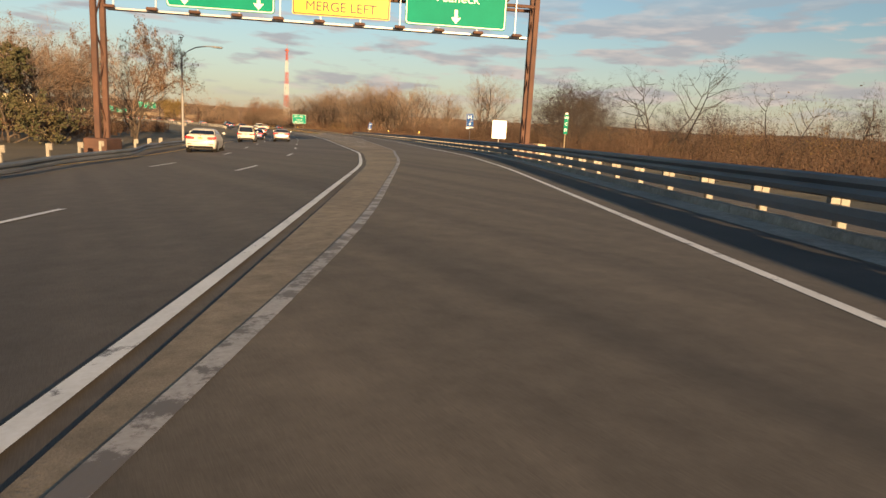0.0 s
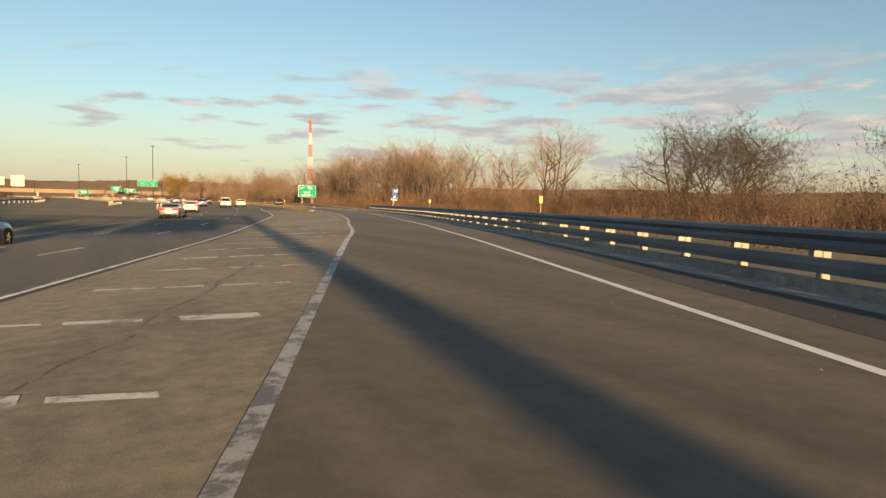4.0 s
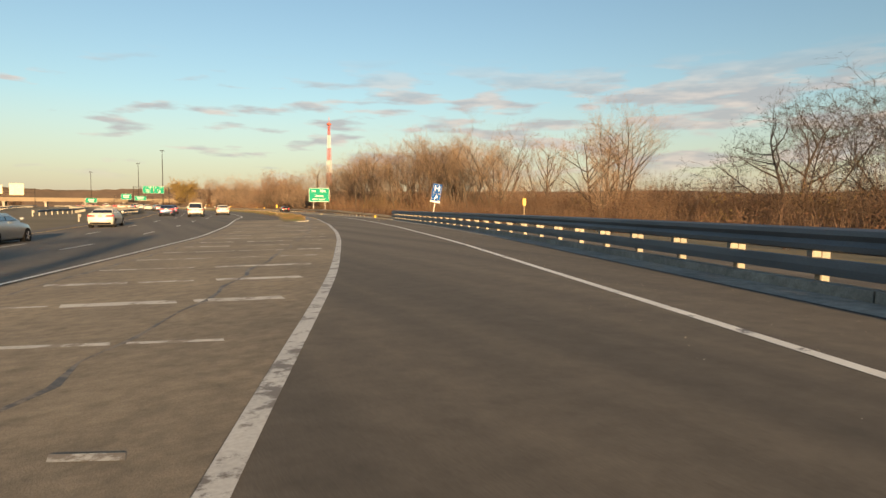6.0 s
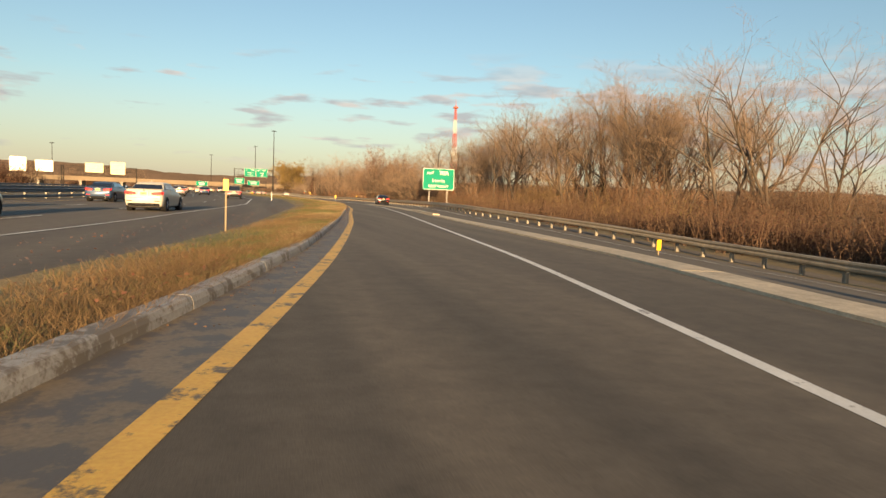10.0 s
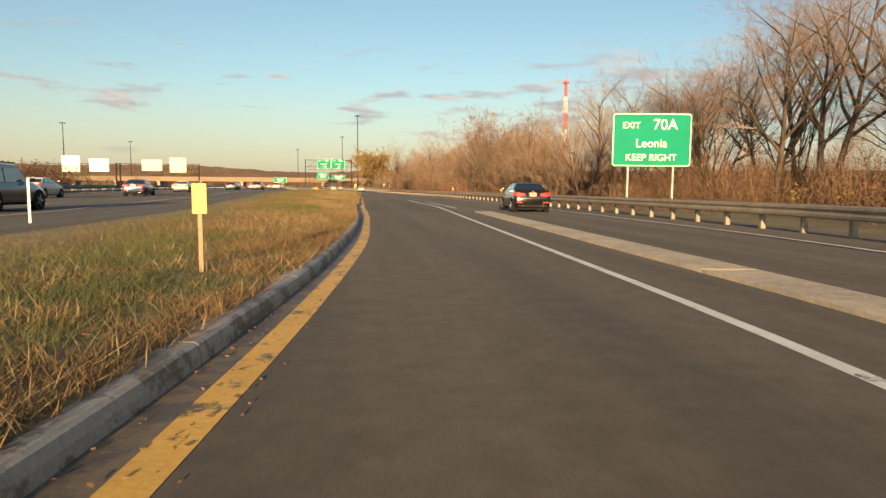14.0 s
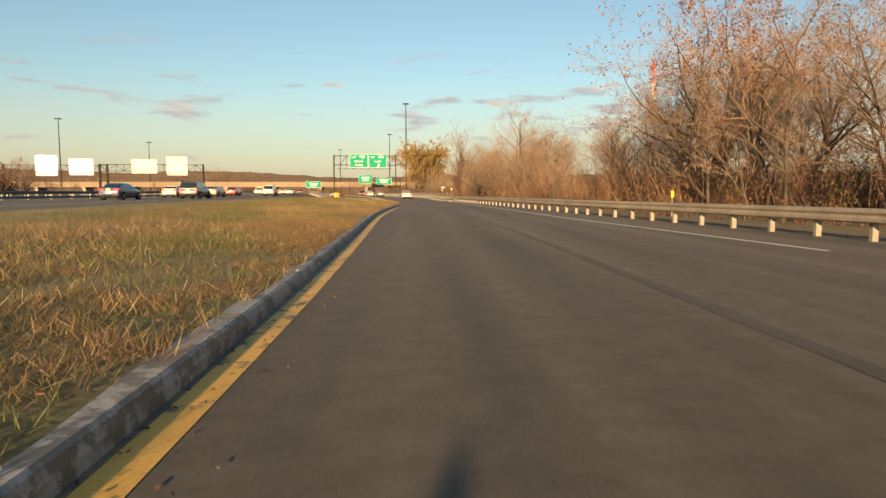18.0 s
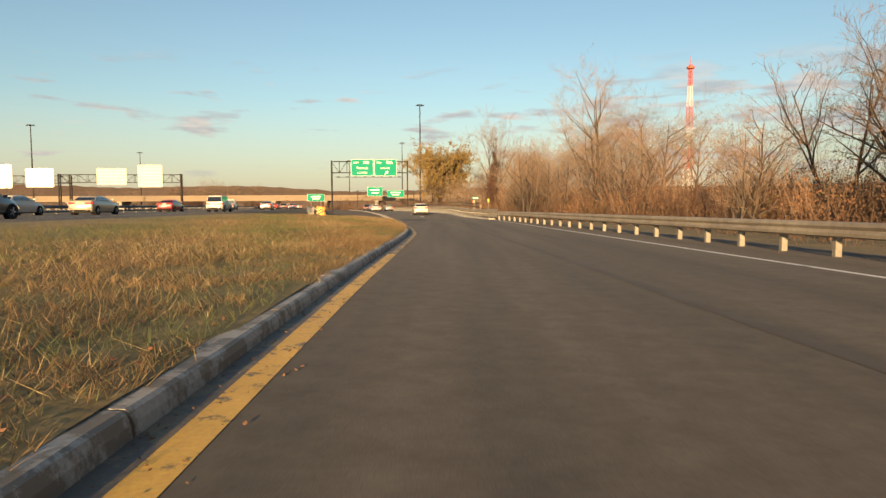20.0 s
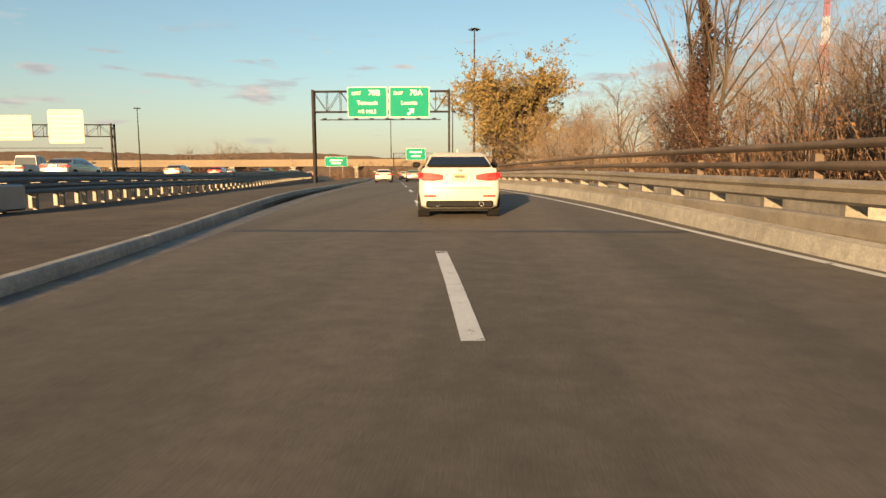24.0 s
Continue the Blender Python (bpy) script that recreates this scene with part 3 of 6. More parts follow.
kerb("island_nose_kerb", CURB, -75.4, -62, CONCRETE_PALE, "low pale rounded kerb round the island's nose", h=0.06, piece=3.4)
nose = Mesh()
_a, _b = away(MAIN_RIGHT, -75.4, 4.2), away(CURB, -75.4, 0.0)
_p = [(_a[0] + (_b[0] - _a[0]) * k, _a[1] + (_b[1] - _a[1]) * k + bow, h) for k, bow, h in ((0.42, 0.25, 0.25), (0.55, -0.02, 0.6), (0.68, -0.12, 0.85), (0.8, -0.08, 1.0), (0.92, 0.12, 0.95), (1.0, 0.5, 1.0))]
nose.loft([[(x, y + dy, bank(x, y) + z * h) for dy, z in ((-0.17, -0.1), (-0.13, 0.045), (-0.05, 0.07), (0.08, 0.07), (0.1, -0.1))] for x, y, h in _p])
solid("island_nose", nose, CONCRETE_PALE, "pale rounded kerb across the island's nose", "kerb")
kerb("island_kerb", CURB, -62, 124, KERB_WORN, "weathered grey concrete kerb of the grass island, chipped and dirty", w=0.2, h=0.14, piece=3.0)
kerb("island_kerb", CURB, 124, 320, CONCRETE_PALE, "pale narrow concrete kerb beside the ramp", w=0.13)


def island():
    """Grass island: from the kerb up to a low crown and down to the highway's shoulder."""
    m = Mesh()
    ys = np.arange(-75.4, 158, 1.5)
    w = 9
    for y in ys:
        a = away(MAIN_RIGHT, y, 4.2)
        b = away(CURB, y, -0.13)
        for k in range(w):
            t = k / (w - 1)
            x, yy = a[0] + (b[0] - a[0]) * t, a[1] + (b[1] - a[1]) * t
            wide = max(0.5, b[0] - a[0])
            z = (0.015 + 0.13 * t + min(0.16, 0.02 * wide) * math.sin(math.pi * t)) * min(1.0, max(0.12, (y + 74) / 25)) + 0.03 * noise.noise(Vector((x * 0.7, yy * 0.7, 0)))
            m.v.append((x, yy, max(z, 0.006) + bank(x, yy)))
    m.f = [(i * w + k, i * w + k + 1, (i + 1) * w + k + 1, (i + 1) * w + k) for i in range(len(ys) - 1) for k in range(w - 1)]
    return solid("island", m, TURF, "brown soil of the grass island between ramp and highway", "verge", smooth=True)


island()


def gore_bars():
    top = thing("gore_hatching", "faded white cross bars painted on the gore", "road marking", kind="structure")
    rnd = random.Random(4)
    for y in np.arange(-184, -78, 2.55):
        a, b = away(MAIN_RIGHT, y, 1.0), away(OWN_LEFT, y, -0.8)
        b = away(OWN_LEFT, y - (b[0] - a[0]) * (0.6 + 0.5 * min(1.0, max(0.0, (y + 118) / 32))), -0.5)
        if b[0] - a[0] < 1.2:
            continue
        t = 0.0
        while t < 0.97:
            e = min(1.0, t + rnd.uniform(0.18, 0.5))
            m = Mesh()
            w = rnd.choice((0.06, 0.08, 0.10, 0.18))
            p, q = (a[0] + (b[0] - a[0]) * t, a[1] + (b[1] - a[1]) * t), (a[0] + (b[0] - a[0]) * e, a[1] + (b[1] - a[1]) * e)
            m.add([(p[0], p[1] - w, 0.0012 + bank(*p)), (q[0], q[1] - w, 0.0012 + bank(*q)), (q[0], q[1] + w * 0.7, 0.0012 + bank(*q)), (p[0], p[1] + w * 0.7, 0.0012 + bank(*p))], [(0, 1, 2, 3)])
            part("bar", m, GORE_PAINT, top)
            t = e + rnd.uniform(0.03, 0.14)
    return top


gore_bars()


def crack(name, pts, w, label, mat=None, ragged=(0.35, 1.5), stray=0.10, lift=0.0015):
    m = Mesh()
    rnd = random.Random(len(pts))
    path = []
    for (x0, y0), (x1, y1) in zip(pts, pts[1:]):
        n = max(2, int(math.hypot(x1 - x0, y1 - y0) / 0.7))
        path += [(x0 + (x1 - x0) * i / n + rnd.uniform(-stray, stray), y0 + (y1 - y0) * i / n) for i in range(n)]
    path.append(pts[-1])
    for i, (x, y) in enumerate(path):
        ww = w * rnd.uniform(*ragged)
        m.v += [(x - ww, y, lift + bank(x, y)), (x + ww, y, lift + bank(x, y))]
        if i:
            o = 2 * i
            m.f.append((o - 2, o - 1, o + 1, o))
    return solid(name, m, mat or TAR, label, "crack")


crack("tar_seam", [away(OWN_LEFT, y, -1.53 + 0.48 * min(1, max(0, (y + 113) / 33))) for y in range(-175, -78, 3)], 0.03, "dark sealed seam in the gore's concrete", SEAM_OLD)
crack("tar_seam", [away(OWN_LEFT, y, -4.6 - 0.02 * (y + 140)) for y in range(-160, -90, 6)], 0.035, "dark sealed seam in the gore's concrete", SEAM_OLD)
crack("tar_seam", [(2.75, 60), (2.72, 75), (2.6, 86), (1.6, 115), (0.4, 142), (-1.1, 160), (-1.95, 168)], 0.10, "dark sealed seam along the ramp", SEAM, (0.9, 1.1), 0.02, 0.005)
strip("shoulder_patch", lambda y: away(OWN_RIGHT, y, 0.55 + 1.55 * max(0, (y + 165) / 42)), on(RAIL_A, -1.3), -290, -104, 0.003, ASPHALT_PATCH, "dark strip of shoulder asphalt before the gutter", category="road")
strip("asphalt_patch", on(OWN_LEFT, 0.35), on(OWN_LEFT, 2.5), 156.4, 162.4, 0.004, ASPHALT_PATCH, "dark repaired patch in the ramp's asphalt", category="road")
strip("asphalt_patch", on(OWN_LEFT, 0.2), on(OWN_RIGHT, -0.12), 30, 60.5, 0.003, ASPHALT_NEW, "slightly darker resurfaced stretch of the ramp", category="road")
strip("bridge_joint", on(OWN_LEFT, 0.1), on(RIGHT_EDGE, 1.2), 180.0, 180.25, 0.004, TAR, "dark joint across the bridge deck", category="road")
# the divider's sunlit look is part of its concrete colour
kerb("divider_strip", DIVIDER, -72, 30, CONCRETE_SUNNY, "pale low concrete strip between the ramp lanes", w=0.82, h=0.045, piece=8.0, d0=0.42)
kerb("divider_kerb", DIVIDER, -24, -10, CONCRETE_SUNNY, "raised pale concrete kerb on the divider strip", w=0.45, h=0.13, d0=0.25)
strip("gutter", on(RAIL_A, -1.25), on(RAIL_A, -0.55), -300, -70, 0.006, CONCRETE, "grey concrete gutter before the guardrail", category="kerb")
kerb("roadside_kerb", RAIL_A, -300, -70, CONCRETE, "low concrete kerb under the guardrail", w=0.3, h=0.14, d0=-0.25, piece=8.0)


# ---- guardrails ----
def beam_mesh(f, d, y0, y1, z0, kind, n=4):
    """A W-beam, or a flat channel rail, along line f between two y; a closed thin section."""
    if kind == "w":
        front = [(0.0, 0.0), (-0.075, 0.045), (-0.075, 0.10), (-0.01, 0.155), (-0.075, 0.21), (-0.075, 0.265), (0.0, 0.31)]
    elif kind == "deep":
        front = [(0.0, 0.0), (-0.07, 0.03), (-0.08, 0.10), (-0.03, 0.17), (-0.08, 0.24), (-0.07, 0.31), (0.0, 0.34)]
    elif kind == "flat":
        front = [(0.0, 0.0), (-0.05, 0.01), (-0.06, 0.12), (-0.05, 0.23), (0.0, 0.24)]
    elif kind == "pipe":
        front = [(0.0, 0.0), (-0.08, 0.01), (-0.12, 0.06), (-0.12, 0.09), (-0.08, 0.14), (0.0, 0.15)]
    elif kind == "tube":
        front = [(0.0, 0.0), (-0.10, 0.01), (-0.12, 0.05), (-0.12, 0.21), (-0.10, 0.25), (0.0, 0.26)]
    else:
        front = [(0.0, 0.0), (-0.10, 0.0), (-0.10, 0.10), (0.0, 0.10)]
    prof = front + [(a + 0.012, b) for a, b in reversed(front)]
    rings = []
    for k in range(n + 1):
        y = y0 + (y1 - y0) * k / n
        rings.append([(*(p := away(f, y, d + a)), z0 + b + bank(*p)) for a, b in prof])
    return Mesh().loft(rings)


POST = Mesh().bevel_box((0.0, 0.0, 0.06), (0.15, 0.14, 1.36), 0.015)
POST_DATA = POST.data("post", GALV_PALE)
BLOCK_DATA = Mesh().box((-0.13, 0, 0.585), (0.16, 0.11, 0.30)).data("block", GALV_PALE)


def guardrail(name, f, y0, y1, label, beams, side=-1, steel=None, spacing=1.905, seg=7.62, posts=True, d=0.0, group="guardrails", tall=1.0):
    """Posts, spacer blocks and beams along line f; side -1: the road lies to its left."""
    top = thing(name, label, "guardrail", group, "structure")
    y = y0
    while y < y1 - 1:
        e = min(y + seg - 0.01, y1)
        for z, kind in beams:
            m = beam_mesh(f, d + side * 0.20, y, e, z, kind)
            if side > 0:
                m = beam_mesh(f, d + 0.20, y, e, z, kind)
                m.v = [(2 * away(f, p[1], d + 0.20)[0] - p[0], p[1], p[2]) for p in m.v]
                m.f = [tuple(reversed(q)) for q in m.f]
            part("beam", m, steel or GALV, top)
        y += seg
    if posts:
        y = y0 + 0.4
        while y < y1:
            x, yy = away(f, y, d)
            turn = math.atan2(-(f(y + 0.5) - f(y - 0.5)), 1.0) + (math.pi if side > 0 else 0)
            p = part("post", POST_DATA, None, top)
            p.matrix_world = Matrix.Translation((x, yy, bank(x, yy))) @ Matrix.Rotation(turn, 4, "Z") @ Matrix.Diagonal((1, 1, tall, 1))
            b = part("block", BLOCK_DATA, None, p)
            y += spacing
    return top


guardrail("guardrail", RAIL_A, -262, -68, "grey steel guardrail with a broad upper beam and a lower rub rail", [(0.53, "deep"), (0.20, "flat")], steel=GALV_SHADED)
guardrail("guardrail", RAIL_B, -80, 162, "weathered galvanised W-beam guardrail on stout pale posts", [(0.43, "deep")], steel=GALV_TAN)
guardrail("guardrail", RAIL_B, 158, 300, "double-beam steel guardrail on the bridge", [(0.64, "w"), (0.24, "tube")], d=-0.05, steel=GALV_TAN)
LEFT_RAIL = line((183, -16.0), (190, -17.6), (199, -19.9), (221, -24.4), (250, -30.5), (300, -41))
# ramp side in the shade-coloured steel, highway side in the plain one
guardrail("guardrail", LEFT_RAIL, 184, 300, "tall galvanised guardrail with pale posts between ramp and highway", [(0.50, "deep"), (0.86, "deep")], side=1, steel=GALV_SHADED, tall=1.5)
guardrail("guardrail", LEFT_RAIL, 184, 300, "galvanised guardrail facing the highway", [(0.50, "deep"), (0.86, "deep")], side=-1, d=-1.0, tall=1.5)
guardrail("guardrail", MAIN_RIGHT, -300, -165, "weathered guardrail along the median", [(0.45, "w")], side=1, d=-14.6, spacing=3.81, steel=GALV_SHADED)
guardrail("guardrail", MAIN_RIGHT, -60, 300, "weathered double guardrail along the median", [(0.45, "w"), (0.05, "flat")], side=1, d=-14.8, spacing=3.81, steel=GALV_SHADED)
guardrail("guardrail", MAIN_RIGHT, -40, 300, "weathered guardrail across the median", [(0.45, "w")], side=1, d=-24, spacing=3.81, seg=15.24, steel=GALV_SHADED)
guardrail("guardrail", MAIN_RIGHT, -60, 380, "weathered guardrail along the opposite carriageway", [(0.45, "w")], side=1, d=-39.5, steel=GALV_SHADED, spacing=3.81, seg=15.24)


def bridge_parapet():
    top = thing("bridge_kerb", "tall pale concrete kerb wall along the bridge", "parapet", kind="structure")
    for y in np.arange(161, 296, 6.0):
        rings = []
        for k in range(4):
            yy = y + 5.985 * k / 3
            h = 0.06 + 0.24 * min(1, (yy - 161) / 22)
            rings.append([(*(p := away(RAIL_B, yy, d)), z + bank(*p)) for d, z in ((-0.55, -0.1), (-0.50, h), (-0.38, h + 0.03), (0.12, h + 0.03), (0.15, -0.1))])
        part("wall_piece", Mesh().loft(rings), CONCRETE_PALE, top)
    rail = thing("bridge_railing", "brown weathered two-pipe railing behind the bridge guardrail", "railing", kind="structure")
    for y in np.arange(176, 291, 5.0):
        for z in (1.10, 1.46):
            part("pipe", beam_mesh(RAIL_B, 1.5, y, y + 5.0, z - 0.06, "pipe"), RAIL_BROWN, rail)
        x, yy = away(RAIL_B, y, 1.55)
        p = part("post", Mesh().box((x, yy, 0.66), (0.2, 0.24, 1.6), taper=0.75), RAIL_BROWN, rail)
    kerbm = thing("bridge_ledge", "concrete ledge that carries the bridge railing", "parapet", kind="structure")
    for y in np.arange(179, 293, 6.0):
        rings = [[(*away(RAIL_B, y + 5.97 * k / 3, d), z) for d, z in ((0.9, -0.3), (0.9, 0.72), (0.95, 0.76), (1.9, 0.76), (1.9, -0.3))] for k in range(4)]
        part("ledge_piece", Mesh().loft(rings), CONCRETE, kerbm)


bridge_parapet()


# ---- signs ----
def text_mesh(body, size, mat, name="letter"):
    c = bpy.data.curves.new(name, "FONT")
    c.body, c.size, c.align_x, c.align_y, c.extrude = body, size, "LEFT", "CENTER", 0.004
    ob = bpy.data.objects.new(name, c)
    me = bpy.data.meshes.new_from_object(ob)
    bpy.data.objects.remove(ob)
    me.name = name
    me.materials.append(mat)
    return me


def extent(me):
    xs = [v.co.x for v in me.vertices]
    return (min(xs), max(xs)) if xs else (0.0, 0.0)


def write(parent, body, size, mat, x, y, z):
    """A line of raised letters, each one a part, centred at x."""
    whole = extent(text_mesh(body, size, mat))
    mid = (whole[0] + whole[1]) / 2
    for i, ch in enumerate(body):
        if ch == " ":
            continue
        me = text_mesh(ch, size, mat)
        shift = extent(text_mesh(body[:i + 1], size, mat))[1] - extent(me)[1]
        t = part("letter", me, None, parent)
        t.location, t.rotation_euler = (x + shift - mid, y, z), (radians(90), 0, 0)


def panel(parent, name, w, h, at, mat, border=None, lines=(), bars=(), arrow=None, frame_w=0.06):
    """A sign face of rounded outline that looks towards -y, with border, lettering, bars and an arrow on it."""
    def outline(w, h, r, y, z=0):
        pts = []
        for cx, cz, a0 in ((w / 2 - r, h / 2 - r, 0), (-w / 2 + r, h / 2 - r, 90), (-w / 2 + r, -h / 2 + r, 180), (w / 2 - r, -h / 2 + r, 270)):
            pts += [(cx + r * math.cos(radians(a0 + k * 22.5)), y, cz + r * math.sin(radians(a0 + k * 22.5))) for k in range(5)]
        return pts
    r = min(w, h) * 0.06
    m = Mesh().loft([outline(w, h, r, -0.02), outline(w, h, r, 0.02)])
    p = part(name, m, mat, parent)
    p.location = at
    if border:
        a, b = outline(w - 0.08, h - 0.08, r * 0.9, -0.026), outline(w - 0.08 - 2 * frame_w, h - 0.08 - 2 * frame_w, r * 0.7, -0.026)
        n = len(a)
        bm = Mesh().add(a + b, [(i, (i + 1) % n, n + (i + 1) % n, n + i) for i in range(n)])
        part("border", bm, border, p)
    for body, size, x, z in lines:
        write(p, body, size, border or SIGN_WHITE, x, -0.03, z)
    for x, z, bw, bh, bmat in bars:
        part("bar", Mesh().box((x, -0.03, z), (bw, 0.012, bh)), bmat, p)
    if arrow:
        x, z, s, ang = arrow
        pts = [(-0.12, -0.5), (0.12, -0.5), (0.12, 0.05), (0.38, 0.05), (0, 0.5), (-0.38, 0.05), (-0.12, 0.05)]
        c, sn = math.cos(radians(ang)), math.sin(radians(ang))
        part("arrow", Mesh().add([(x + s * (u * c - v * sn), -0.03, z + s * (u * sn + v * c)) for u, v in pts], [(0, 1, 2, 6), (3, 4, 5), (6, 2, 3, 5)][:1] + [(5, 3, 4), (6, 2, 3, 5)]), border or SIGN_WHITE, p)
    return p


def turned(x, y, z, deg):
    return pose(x, y, z, 0, 0, deg)


def exit_sign():
    s = thing("exit_sign", "green exit sign with white lettering on two steel posts", "road sign", at=turned(19.6, 43.6, -0.6, -7))
    for x in (-1.6, 1.6):
        p = Mesh()
        p.add([(x + u * 0.06, v * 0.09, z) for z in (-0.8, 7.0) for u, v in ((-1, -1), (1, -1), (1, -0.8), (0.15, -0.8), (0.15, 0.8), (1, 0.8), (1, 1), (-1, 1), (-1, 0.8), (-0.15, 0.8), (-0.15, -0.8), (-1, -0.8))], [(i, (i + 1) % 12, 12 + (i + 1) % 12, 12 + i) for i in range(12)] + [tuple(range(12, 24))])
        part("post", p, STEEL_GREY, s)
    panel(s, "sign_panel", 5.6, 3.75, (0, -0.14, 5.25), SIGN_GREEN, SIGN_WHITE, [("EXIT", 0.62, -1.45, 1.0), ("70A", 1.05, 0.95, 1.05), ("Leonia", 0.85, 0.0, -0.25), ("KEEP RIGHT", 0.68, 0.0, -1.25)])
    for z in (4.2, 6.2):
        part("stiffener", Mesh().box((0, -0.07, z), (5.2, 0.06, 0.12)), ALU, s)
    return s


exit_sign()


def truss(parent, x0, x1, y, z0, z1, mat, bay=1.6, r=0.06, depth=1.1, name="chord"):
    """A box truss between two heights."""
    for yy in (y - depth / 2, y + depth / 2):
        for z in (z0, z1):
            part(name, Mesh().tube((x0, yy, z), (x1, yy, z), r, n=6), mat, parent)
    n = max(2, int(abs(x1 - x0) / bay))
    for i in range(n + 1):
        x = x0 + (x1 - x0) * i / n
        for yy in (y - depth / 2, y + depth / 2):
            part("strut", Mesh().tube((x, yy, z0), (x, yy, z1), r * 0.6, n=4), mat, parent)
            if i < n:
                e = x0 + (x1 - x0) * (i + 1) / n
                part("brace", Mesh().tube((x, yy, z0 if i % 2 else z1), (e, yy, z1 if i % 2 else z0), r * 0.5, n=4), mat, parent)
        part("cross_strut", Mesh().tube((x, y - depth / 2, z1), (x, y + depth / 2, z1), r * 0.5, n=4), mat, parent)


def latticed_leg(parent, x, y, z0, z1, mat, w=0.9, leg=0.13):
    """Two uprights laced by diagonals."""
    for yy in (y - w / 2, y + w / 2):
        part("upright", Mesh().bevel_box((x, yy, (z0 + z1) / 2), (leg * 2, leg * 2, z1 - z0), 0.03), mat, parent)
    n = max(2, int((z1 - z0) / 1.7))
    for i in range(n):
        a, b = z0 + (z1 - z0) * i / n, z0 + (z1 - z0) * (i + 1) / n
        s = -1 if i % 2 else 1
        part("lacing", Mesh().tube((x, y - s * w / 2, a), (x, y + s * w / 2, b), 0.05, n=4), mat, parent)


def gantry_start():
    """The rust-brown sign bridge over the road at the start."""
    a = turned(-40.4, -186.5, 0, -25)
    g = thing("sign_gantry", "rust-brown sign bridge with green and yellow signs over the highway", "sign gantry", at=a)
    for x in (0.0, -25.5):
        z0 = bank(-40.4 + x * 0.9, -186 - x * 0.42) - 0.2
        latticed_leg(g, x, 0, z0, 12.0, RUST, 1.25, 0.15)
        part("footing", Mesh().bevel_box((x, 0, z0 + 0.55), (1.3, 2.3, 1.1), 0.06), RUST, g)
    truss(g, 0, -25.5, 0, 9.0, 11.6, RUST, 1.9, 0.10, 1.3)
    part("catwalk", Mesh().box((-12.6, -0.95, 7.1), (24.0, 0.5, 0.10)), ALU, g)
    for k in range(11):
        x = -1.3 - k * 2.3
        part("lamp", Mesh().bevel_box((x, -1.5, 7.16), (0.6, 0.28, 0.16), 0.04), RUST, g)
        part("hanger", Mesh().tube((x, -0.85, 7.1), (x, -0.85, 11.2), 0.045, n=4), ALU, g)
    panel(g, "sign_panel", 6.0, 3.3, (-4.9, -0.95, 9.1), SIGN_GREEN, SIGN_WHITE, [("Teaneck", 0.8, 0, 0.0)], (), (0, -1.05, 0.8, 180))
    panel(g, "sign_panel", 5.6, 1.7, (-11.6, -0.95, 8.4), SIGN_YELLOW, SIGN_BLACK, [("MERGE LEFT", 0.75, 0, -0.35)])
    panel(g, "sign_panel", 6.0, 3.3, (-18.4, -0.95, 9.1), SIGN_GREEN, SIGN_WHITE, (), (), (-2.0, -1.1, 0.8, 180))
    part("arrow", Mesh().add([(-16.3 + u * 0.8, -0.985, 8.0 - v * 0.8) for u, v in ((-0.12, -0.5), (0.12, -0.5), (0.12, 0.05), (0.38, 0.05), (0, 0.5), (-0.38, 0.05), (-0.12, 0.05))], [(0, 1, 2, 6), (5, 3, 4)]), SIGN_WHITE, g)
    return g


gantry_start()


def gantry_exit():
    """Dark sign bridge ahead with the two exit signs."""
    g = thing("sign_gantry", "dark steel sign bridge with two green exit signs over the ramp", "sign gantry", at=turned(-17.0, 252, -0.3, 4))
    for x in (-9.2, 8.4):
        latticed_leg(g, x, 0, -0.5, 12.4, STEEL_DARK, 1.0, 0.14)
    truss(g, -9.2, 8.4, 0, 9.6, 12.2, STEEL_DARK, 1.7, 0.08, 1.0)
    panel(g, "sign_panel", 5.2, 3.9, (-2.1, -0.75, 10.75), SIGN_GREEN, SIGN_WHITE, [("EXIT", 0.6, -1.4, 1.1), ("70B", 1.0, 0.9, 1.15), ("Teaneck", 0.8, 0.0, -0.1), ("1/2 MILE", 0.68, 0.0, -1.2)])
    panel(g, "sign_panel", 5.2, 3.9, (3.3, -0.75, 10.75), SIGN_GREEN, SIGN_WHITE, [("EXIT", 0.6, -1.4, 1.1), ("70A", 1.0, 0.9, 1.15), ("Leonia", 0.8, 0.0, -0.1)], (), (0.2, -1.2, 1.1, -45))
    part("catwalk", Mesh().box((-0.4, -1.1, 8.5), (15.5, 0.5, 0.08)), STEEL_DARK, g)
    for k in range(8):
        part("lamp", Mesh().bevel_box((-7.5 + k * 2.0, -1.5, 8.6), (0.5, 0.3, 0.15), 0.03), STEEL_DARK, g)
    return g


gantry_exit()


